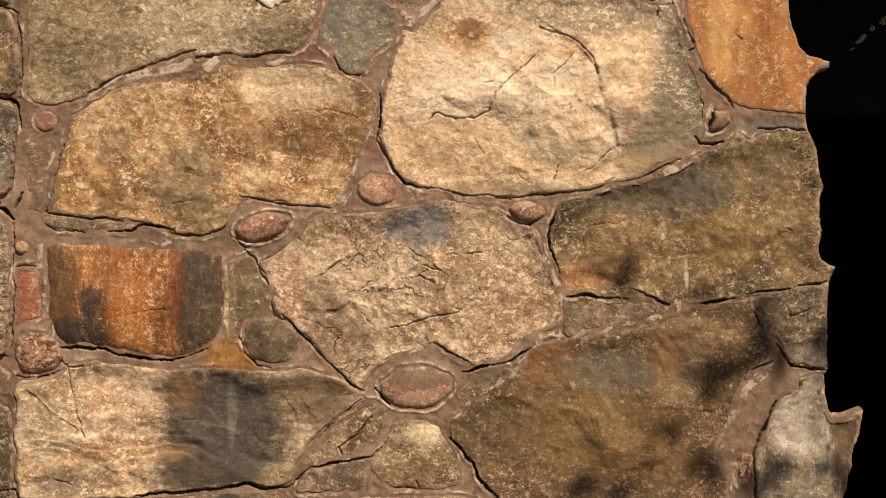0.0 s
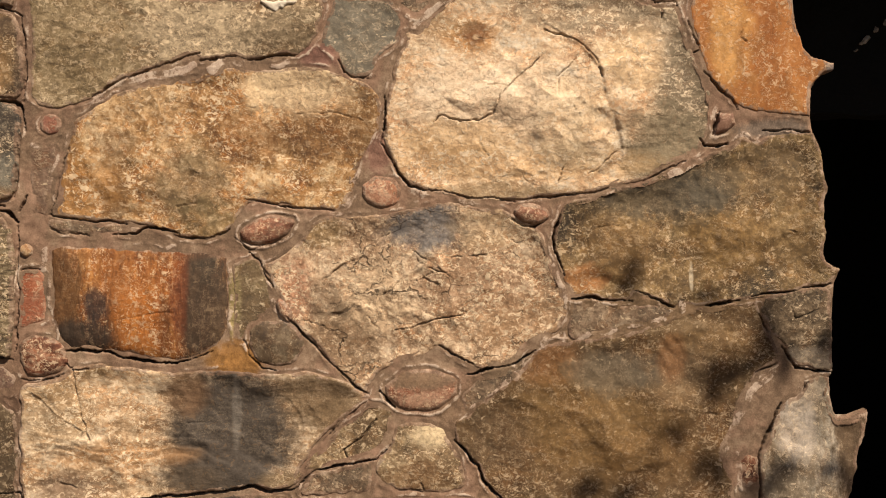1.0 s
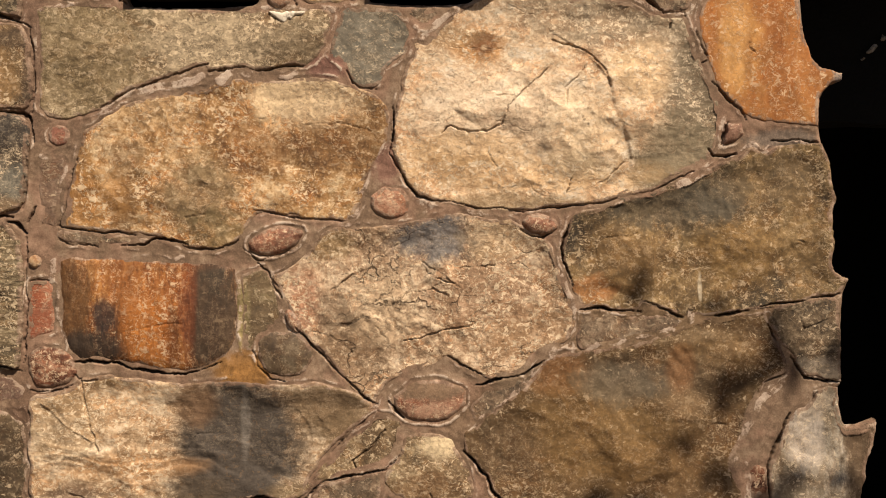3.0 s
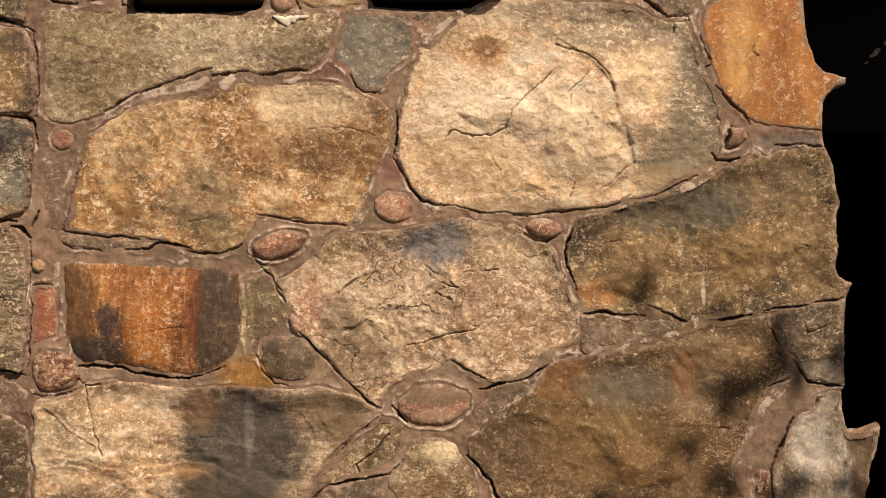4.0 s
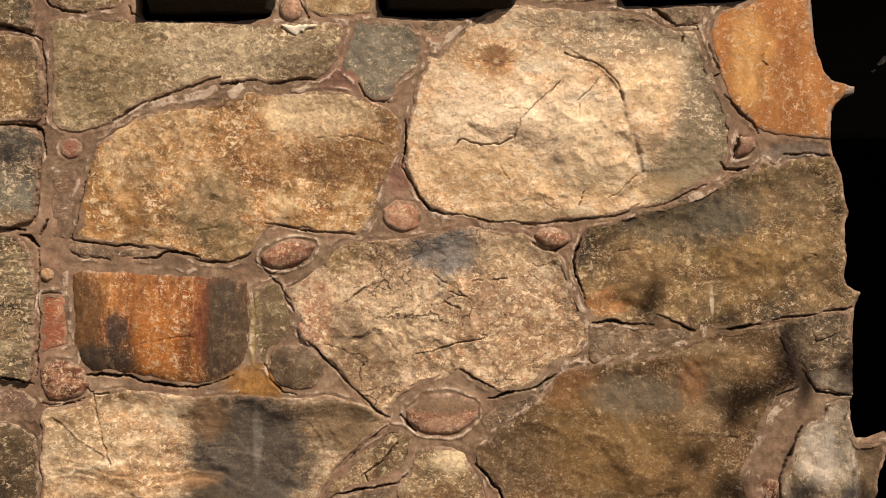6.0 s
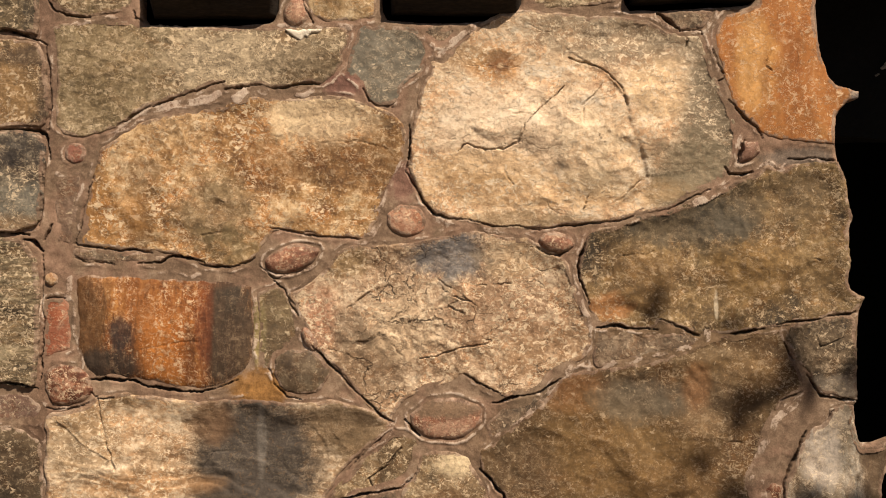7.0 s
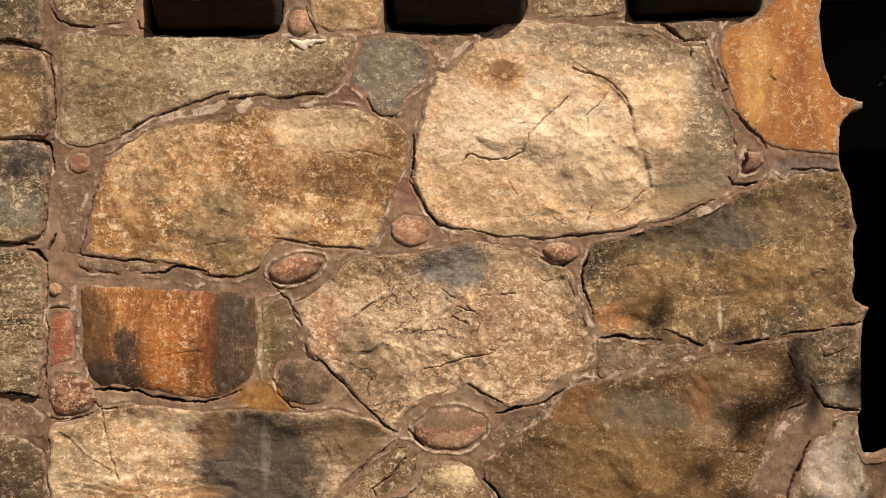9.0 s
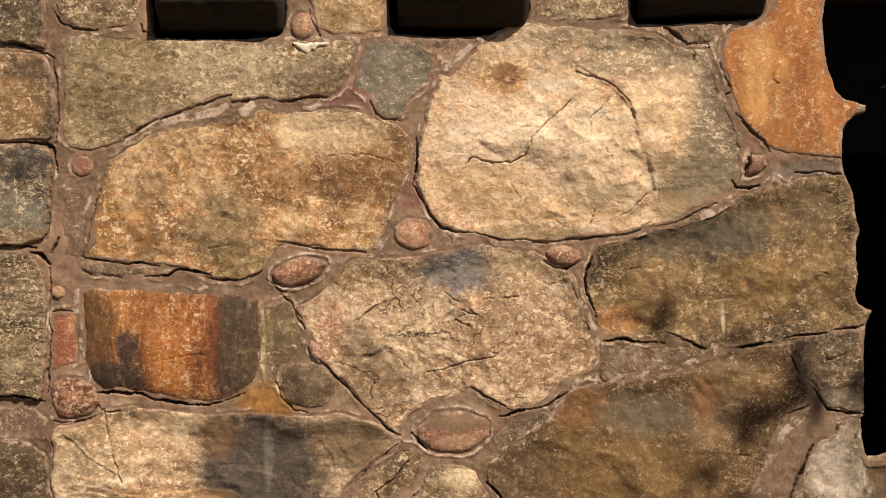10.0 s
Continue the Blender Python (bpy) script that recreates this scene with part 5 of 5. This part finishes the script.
# ---- mortar between the stones ----
LIME_LINES = [
    ([(-0.340, 2.035), (-0.265, 2.033)], 0.004, 0.8),
    ([(-0.406, 2.045), (-0.388, 2.038), (-0.344, 2.040)], 0.005, 0.9),
    ([(-0.742, 1.832), (-0.700, 1.858), (-0.652, 1.868), (-0.604, 1.877), (-0.538, 1.889)], 0.011, 1.0),
    ([(-0.502, 1.886), (-0.478, 1.901), (-0.430, 1.903)], 0.01, 1.0),
    ([(-0.376, 1.897), (-0.328, 1.898)], 0.007, 0.8),
    ([(-0.882, 2.038), (-0.862, 2.045), (-0.808, 2.047)], 0.004, 0.8),
    ([(-0.888, 2.021), (-0.887, 1.925), (-0.884, 1.835)], 0.004, 0.5),
    ([(0.002, 2.038), (-0.052, 1.991), (-0.076, 1.970)], 0.008, 0.9),
    ([(-0.168, 1.874), (-0.162, 1.889), (-0.145, 1.910), (-0.118, 1.927)], 0.004, 0.9),
    ([(0.503, 2.045), (0.494, 2.009), (0.503, 1.973)], 0.005, 0.6),
    ([(0.494, 1.670), (0.476, 1.658), (0.512, 1.667), (0.530, 1.694)], 0.009, 0.9),
    ([(0.626, 1.745), (0.656, 1.735)], 0.006, 0.9),
    ([(0.650, 1.733), (0.642, 1.718)], 0.004, 0.7),
    ([(0.572, 1.802), (0.566, 1.757), (0.570, 1.742)], 0.006, 0.8),
    ([(0.710, 1.751), (0.752, 1.750)], 0.003, 0.9),
    ([(-0.148, 1.817), (-0.154, 1.757), (-0.184, 1.691), (-0.205, 1.631), (-0.220, 1.595)], 0.006, 0.8),
    ([(-0.082, 1.631), (-0.052, 1.622), (-0.064, 1.613)], 0.01, 0.7),
    ([(-0.826, 1.721), (-0.838, 1.661)], 0.005, 0.7),
    ([(-0.880, 1.727), (-0.832, 1.724)], 0.006, 0.7),
    ([(-0.694, 1.517), (-0.580, 1.513)], 0.004, 0.7),
    ([(-0.856, 1.505), (-0.858, 1.463)], 0.007, 0.8),
    ([(-0.845, 1.429), (-0.840, 1.357), (-0.827, 1.321)], 0.005, 0.7),
    ([(-0.458, 1.465), (-0.458, 1.381), (-0.463, 1.309)], 0.005, 0.5),
    ([(-0.365, 1.393), (-0.359, 1.369), (-0.329, 1.339)], 0.006, 0.9),
    ([(0.691, 1.237), (0.643, 1.201), (0.607, 1.135), (0.583, 1.081)], 0.01, 0.9),
    ([(0.607, 1.069), (0.619, 0.997)], 0.006, 0.6),
    ([(0.025, 1.141), (0.079, 1.189), (0.139, 1.237), (0.199, 1.297), (0.241, 1.345)], 0.006, 0.8),
    ([(0.247, 1.309), (0.307, 1.321), (0.367, 1.333), (0.463, 1.357)], 0.005, 0.8),
    ([(0.223, 1.465), (0.247, 1.417), (0.253, 1.357), (0.199, 1.309)], 0.006, 0.7),
    ([(0.493, 1.375), (0.499, 1.405)], 0.008, 0.8),
    ([(0.037, 1.021), (0.007, 0.995), (-0.077, 0.988)], 0.006, 0.7),
    ([(0.823, 1.243), (0.739, 1.261)], 0.007, 0.7),
    ([(-0.893, 1.223), (-0.905, 1.189), (-0.902, 1.093)], 0.005, 0.5),
]


def mortar_sheet():
    """The pointing: uneven, hollow between the stones, with pale rims of lime and painted edge light, and open gaps."""
    step = 0.0021
    x, z = np.meshgrid(np.arange(FACE[:, 0].min() - 0.01, FACE[:, 0].max() + 0.01, step), np.arange(FACE[:, 1].min() - 0.01, FACE[:, 1].max() + 0.01, step))
    edge, nx, nz = inward(x, z, FACE)
    gap = np.full(x.shape, 0.2)
    rim, flat = np.zeros(x.shape), np.zeros(x.shape)

    def window(loop, margin):
        low, high = np.array(loop).min(0) - margin, np.array(loop).max(0) + margin
        i, j = np.searchsorted(x[0], (low[0], high[0])), np.searchsorted(z[:, 0], (low[1], high[1]))
        return slice(j[0], j[1]), slice(i[0], i[1])

    for corners in BEAMS:
        loop = outline(corners, 1, 0.0015, 9)
        w = window(loop, 0.05)
        d, px, pz = inward(x[w], z[w], loop)
        closer = -d < edge[w]
        edge[w], nx[w], nz[w] = np.where(closer, -d, edge[w]), np.where(closer, px, nx[w]), np.where(closer, pz, nz[w])
    for loop in STONES:
        w = window(loop, 0.05)
        gap[w] = np.minimum(gap[w], -inward(x[w], z[w], loop)[0])
    # Pale rims: lime, and the light that mortar edges catch, painted in.
    for loop, amount in PALE_RIMS:
        w = window(loop, 0.03)
        d = -inward(x[w], z[w], loop)[0]
        broken = (0.95 if amount > 0.9 else 0.42) + (0.4 if amount > 0.9 else 0.85) * clouds(x[w], z[w], 26, 3, 6)
        rim[w] = np.maximum(rim[w], amount * broken * np.exp(-((d - 0.005 - 0.002 * clouds(x[w], z[w], 30, 2, 61)) / 0.0035) ** 2))
    for line, width, amount in LIME_LINES:
        w = window(line, 0.04)
        d = to_line(x[w] + 0.006 * clouds(x[w], z[w], 30, 3, 4), z[w] + 0.006 * clouds(x[w], z[w], 30, 3, 9), np.array(line))
        flat[w] = np.maximum(flat[w], amount * (1 - ease(width * 0.7, width * 1.0, d)) * (0.9 + 0.7 * clouds(x[w], z[w], 28, 3, 12)))
    h = 0.0022 + 0.0018 * clouds(x, z, 12, 4, 3) + 0.0006 * clouds(x, z, 60, 2, 8)
    h -= 0.0014 * ease(0.006, 0.03, gap)
    h += 0.0026 * rim + 0.0012 * np.clip(flat, 0, 1)
    h = open_joints(x, z, h)
    t = np.clip(1 - np.clip(edge, 0, None) / 0.012, 0, 1)
    h = -0.012 + (h + 0.012) * np.sqrt(1 - t * t)
    out = edge <= 0
    h = np.where(out, -0.03, h)
    x, z = np.where(out, nx, x), np.where(out, nz, z)
    keep = (edge > -1.5 * step) & (gap > -0.014)
    ob = new("mortar", sheet_mesh("mortar", x, -h, z, keep, MORTAR, np.clip(np.maximum(rim, flat), 0, 1)))
    ob.parent = wall
    tagged(ob, "brown weathered lime mortar with pale rims")


mortar_sheet()

# The core behind the face, following the uneven free end, down to the ground and up to the eaves.
bm = bmesh.new()
profile = [(min(x, 0.80) - 0.004, z) for x, z in outline(END, 0, 0.0, 1, 0.03) if x > 0.721]
corners = [(-2.6, 0.0), (-2.6, 2.75), (profile[0][0], 2.75)] + profile + [(0.796, 0.0)]
front = [bm.verts.new((x, 0.031, z)) for x, z in corners]
back = [bm.verts.new((x, 0.45, z)) for x, z in corners]
bm.faces.new(front), bm.faces.new(back[::-1])
for i in range(len(corners)):
    j = (i + 1) % len(corners)
    bm.faces.new((front[j], front[i], back[i], back[j]))
bmesh.ops.recalc_face_normals(bm, faces=bm.faces)
part("wall_core", bm, RUBBLE, wall, "rough rubble core of the wall")
# The face beyond the rows of large stones.
bm = bmesh.new()
low, high, right = 0.841, 2.209, 0.730
block(bm, (-2.6, 0.004, 0.0), (-1.193, 0.03, 2.75))
block(bm, (-1.193, 0.004, high), (right, 0.03, 2.75))
block(bm, (-1.193, 0.004, 0.0), (0.835, 0.03, low))
part("render_coat", bm, RUBBLE, wall, "plain brown mortar coat")


# ---- beam ends over the stones ----
def beam_end(corners, seed):
    """A weathered timber end that stands out of the wall, its face cut back below."""
    p = np.array(corners)
    (x0, z0), (x1, z1) = p.min(0), p.max(0)
    x0, x1, z0 = x0 + 0.022, x1 - 0.002, z0 + 0.020
    thing = tagged(new("beam_end"), "blackened rough timber beam end jutting out of the wall", "beam", "beam ends in the wall")
    thing.location = ((x0 + x1) / 2, 0, z0)
    bm = bmesh.new()
    nx, nz = 44, 26
    rows = []
    for j in range(nz + 1):
        v = j / nz
        row = []
        for i in range(nx + 1):
            u = i / nx
            x, z = x0 + (x1 - x0) * u, z0 + 0.17 * v
            wave = 0.006 * noise.noise((x * 9, seed, z * 30)) + 0.004 * noise.noise((x * 30, seed, z * 60))
            out = 0.006 + 0.046 * min(1, v / 0.28) + wave * (1 if 0 < v < 1 else 0.3)
            out -= 0.03 * max(0, abs(2 * u - 1) - 0.93) / 0.07 + (0.02 * (v - 0.75) / 0.25 if v > 0.75 else 0)
            sag = 0.006 * noise.noise((x * 8, seed + 5, 0)) * (1 - v)
            row.append(bm.verts.new((x - thing.location.x, -out, z + sag - z0)))
        rows.append(row)
    for j in range(nz):
        for i in range(nx):
            bm.faces.new((rows[j][i], rows[j][i + 1], rows[j + 1][i + 1], rows[j + 1][i]))
    rim = rows[0] + [r[-1] for r in rows[1:]] + rows[-1][-2::-1] + [r[0] for r in rows[-2:0:-1]]
    behind = [bm.verts.new((v.co.x, 0.029, v.co.z)) for v in rim]
    for i in range(len(rim)):
        j = (i + 1) % len(rim)
        bm.faces.new((rim[j], rim[i], behind[i], behind[j]))
    bmesh.ops.recalc_face_normals(bm, faces=bm.faces)
    for f in bm.faces:
        f.smooth = True
    part("timber", bm, TIMBER, thing)
    # Near-black sheet in the hollow round the timber; its colour paints the shade.
    bm = bmesh.new()
    bm.faces.new([bm.verts.new((x - thing.location.x, 0.0285, z - thing.location.z)) for x, z in outline(corners, 1, 0.0, 9, 0.02, 0.006)])
    bmesh.ops.solidify(bm, geom=bm.faces[:], thickness=0.001)
    part("socket", bm, DEEP_SHADE, thing, "near-black sheet round the timber, painted for its shade")


for k, corners in enumerate(BEAMS):
    beam_end(corners, 3.7 * k)

# ---- the doorway and the dark room behind it ----
# Pier, lintel and room shell are unseen, added to close the opening dark.
EDGE = 0.733
bm = bmesh.new()
block(bm, (2.0, 0.0, 0.0), (4.2, 0.45, 2.75))
ob = part("wall_core", bm, RUBBLE, None, "plain brown rubble wall across the doorway")
ob.name = "wall_east"
tagged(ob, category="wall", kind="structure")
bm = bmesh.new()
block(bm, (EDGE - 0.02, 0.02, 2.2), (2.0, 0.45, 2.75))
tagged(part("lintel", bm, TIMBER, None, "unseen dark timber lintel added over the doorway"), category="lintel", kind="structure")
bm = bmesh.new()
block(bm, (-1.2, 2.9, 0.0), (4.2, 3.0, 2.75))
block(bm, (-1.3, 0.45, 0.0), (-1.2, 3.0, 2.75))
block(bm, (4.2, 0.0, 0.0), (4.3, 3.0, 2.75))
tagged(part("wall_back", bm, DEEP_SHADE, None, "walls of the unlit room, coloured near-black for deep shade"), category="wall", kind="structure")
bm = bmesh.new()
block(bm, (-2.6, -0.05, 2.75), (4.3, 3.0, 2.85))
tagged(part("ceiling", bm, DEEP_SHADE, None, "ceiling of the unlit room, coloured near-black for deep shade"), category="ceiling", kind="structure")
bm = bmesh.new()
block(bm, (-1.2, 0.45, 0.0), (4.2, 2.9, 0.012))
tagged(part("floor", bm, DEEP_SHADE, None, "earthen floor of the unlit room, coloured near-black for deep shade"), category="floor", kind="structure")

# A rough stone added high in the doorway, its colour near-black to paint in the shade, with pale chipped lime along its
# lower edge.
inner = tagged(new("jamb_stone"), "rough stone coloured near-black for shade, with chipped pale lime, in the doorway", "stone")
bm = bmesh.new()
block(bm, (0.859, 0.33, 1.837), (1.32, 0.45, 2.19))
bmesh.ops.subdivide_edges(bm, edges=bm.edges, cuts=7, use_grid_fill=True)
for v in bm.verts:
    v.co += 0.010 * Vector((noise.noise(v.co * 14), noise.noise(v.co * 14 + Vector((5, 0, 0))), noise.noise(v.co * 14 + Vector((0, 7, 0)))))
part("stone_body", bm, plain_material("stone coloured black for shade", (0.0015, 0.0014, 0.0013), (0.004, 0.0036, 0.0034), 9, 0.01), inner)
CHIP = plain_material("chipped pale lime", (0.03, 0.027, 0.024), (0.5, 0.46, 0.42), 90, 0.002)
for x, z, rx, rz, turn in ((1.032, 2.019, 0.013, 0.007, 45), (1.022, 2.010, 0.006, 0.005, 20), (1.058, 2.044, 0.004, 0.008, 10), (1.082, 2.061, 0.007, 0.008, 30), (1.089, 2.069, 0.006, 0.005, 60), (1.008, 1.993, 0.0025, 0.003, 0)):
    bm = bmesh.new()
    bmesh.ops.create_icosphere(bm, subdivisions=2, radius=1.0, matrix=Matrix.Translation((x, 0.322, z)) @ Euler((0, radians(-turn), 0)).to_matrix().to_4x4() @ Matrix.Diagonal((rx, 0.008, rz, 1)))
    for v in bm.verts:
        v.co += 0.006 * Vector((noise.noise(v.co * 150), 0, noise.noise(v.co * 150 + Vector((3, 1, 0)))))
    part("lime_chip", bm, CHIP, inner, "pale chipped lime")

# ---- ground ----
bm = bmesh.new()
bmesh.ops.create_grid(bm, x_segments=60, y_segments=60, size=400)
for v in bm.verts:
    v.co.z = -0.01 if v.co.length < 30 else -0.01 + 0.6 * noise.noise(v.co * 0.02)
tagged(part("ground", bm, SOIL, None, "dry trodden earth before the wall"), category="ground", kind="structure")


# ---- the tree that throws its leaf shade on the wall ----
def tube(bm, points, radii, sides=7):
    rings = []
    for k, (p, r) in enumerate(zip(points, radii)):
        way = (points[min(k + 1, len(points) - 1)] - points[max(k - 1, 0)]).normalized()
        side = way.cross(Vector((0.31, 0.17, 0.93))).normalized()
        up = side.cross(way)
        rings.append([bm.verts.new(p + r * (math.cos(2 * math.pi * i / sides) * side + math.sin(2 * math.pi * i / sides) * up)) for i in range(sides)])
    for a0, b0 in zip(rings, rings[1:]):
        for i in range(sides):
            bm.faces.new((a0[i], a0[(i + 1) % sides], b0[(i + 1) % sides], b0[i]))
    bm.faces.new(rings[-1])


def tree():
    thing = tagged(new("tree"), "small-leaved tree beyond the doorway, shading the wall", "tree")
    rnd = random.Random(4)
    start = Vector((3.4, -2.2, -0.05))
    fork = Vector((1.3, 0, 0.70)) + TO_SUN * 3.4
    wood, leaves = bmesh.new(), bmesh.new()
    trunk = [start.lerp(fork, s) + Vector((0.05 * math.sin(5 * s), 0.05 * math.sin(4 * s), 0)) for s in (0, 0.2, 0.4, 0.6, 0.8, 1)]
    tube(wood, trunk, (0.12, 0.10, 0.085, 0.075, 0.065, 0.055), 12)
    limb = [fork.lerp(Vector((0.2, 0, 0.78)) + TO_SUN * 3.4, s) + Vector((0, 0.03 * math.sin(7 * s), 0.03 * math.sin(9 * s))) for s in (0, 0.2, 0.4, 0.6, 0.8, 1)]
    tube(wood, [trunk[-2]] + limb, (0.05, 0.04, 0.032, 0.025, 0.018, 0.012, 0.006), 8)
    # Clumps of leaves: (where their shade falls on the wall: x, z; spread across, spread up, leaves).
    CLUMPS = [
        (0.386, 1.451, 0.014, 0.017, 12),
        (0.377, 1.427, 0.019, 0.019, 18),
        (0.547, 1.405, 0.045, 0.018, 10),
        (0.674, 1.330, 0.022, 0.051, 24),
        (0.689, 1.297, 0.024, 0.045, 17),
        (0.716, 1.268, 0.021, 0.033, 20),
        (0.607, 1.252, 0.051, 0.018, 20),
        (0.574, 1.228, 0.039, 0.018, 14),
        (0.565, 1.201, 0.030, 0.021, 8),
        (0.466, 1.103, 0.054, 0.024, 22),
        (0.541, 1.051, 0.024, 0.030, 12),
        (0.569, 1.027, 0.024, 0.039, 17),
        (0.703, 1.019, 0.039, 0.036, 17),
        (0.805, 1.021, 0.039, 0.024, 17),
        (0.295, 0.995, 0.030, 0.021, 17),
        (0.274, 0.983, 0.024, 0.015, 10),
        (0.373, 0.983, 0.030, 0.021, 17),
        (0.795, 1.290, 0.022, 0.051, 22),
        (0.655, 1.261, 0.036, 0.012, 8),
        (0.631, 0.997, 0.024, 0.024, 8),
        (0.667, 0.988, 0.024, 0.019, 8),
        (0.847, 0.997, 0.017, 0.036, 10),
    ]

    def leaf(bm, at):
        turn = Euler((rnd.uniform(0, 6.3), rnd.uniform(0, 6.3), rnd.uniform(0, 6.3))).to_matrix()
        long, wide = rnd.uniform(0.014, 0.022), rnd.uniform(0.007, 0.011)
        shape = [(0, -long, 0), (wide, -long * 0.3, 0.003), (wide * 0.8, long * 0.4, 0.003), (0, long, 0), (-wide * 0.8, long * 0.4, 0.003), (-wide, -long * 0.3, 0.003)]
        vs = [bm.verts.new(at + turn @ Vector(s)) for s in shape]
        bm.faces.new(vs[:4]), bm.faces.new((vs[0], vs[3], vs[4], vs[5]))

    for x, z, rx, rz, count in CLUMPS:
        way = 3.4 + rnd.uniform(-0.12, 0.12)
        centre = Vector((x, 0, z)) + TO_SUN * way
        root = min(limb, key=lambda p: abs(p.x - centre.x - 0.05))
        tube(wood, [root, root.lerp(centre, 0.5) + Vector((0.03, 0.02, 0)), centre], (0.0022, 0.0014, 0.0006), 5)
        for _ in range(int(count * 1.4)):
            u, v = rnd.gauss(0, 0.5), rnd.gauss(0, 0.5)
            at = Vector((x + 0.8 * rx * u, 0, z + 0.8 * rz * v)) + TO_SUN * (way + rnd.uniform(-0.12, 0.12))
            leaf(leaves, at)
    # The rest of the crown, over the doorway.
    for _ in range(40):
        tip = fork + Vector((rnd.uniform(0.0, 1.3), rnd.uniform(-0.7, 0.3), rnd.uniform(0.25, 1.1)))
        tube(wood, [fork, fork.lerp(tip, 0.5) + Vector((0.05, 0, 0.05)), tip], (0.012, 0.006, 0.002), 5)
        for _ in range(16):
            leaf(leaves, tip + Vector((rnd.gauss(0.03, 0.07), rnd.gauss(0, 0.09), rnd.gauss(0, 0.09))))
    part("trunk", wood, BARK, thing)
    part("crown", leaves, LEAF, thing, "thin green leaves in loose clumps")


tree()
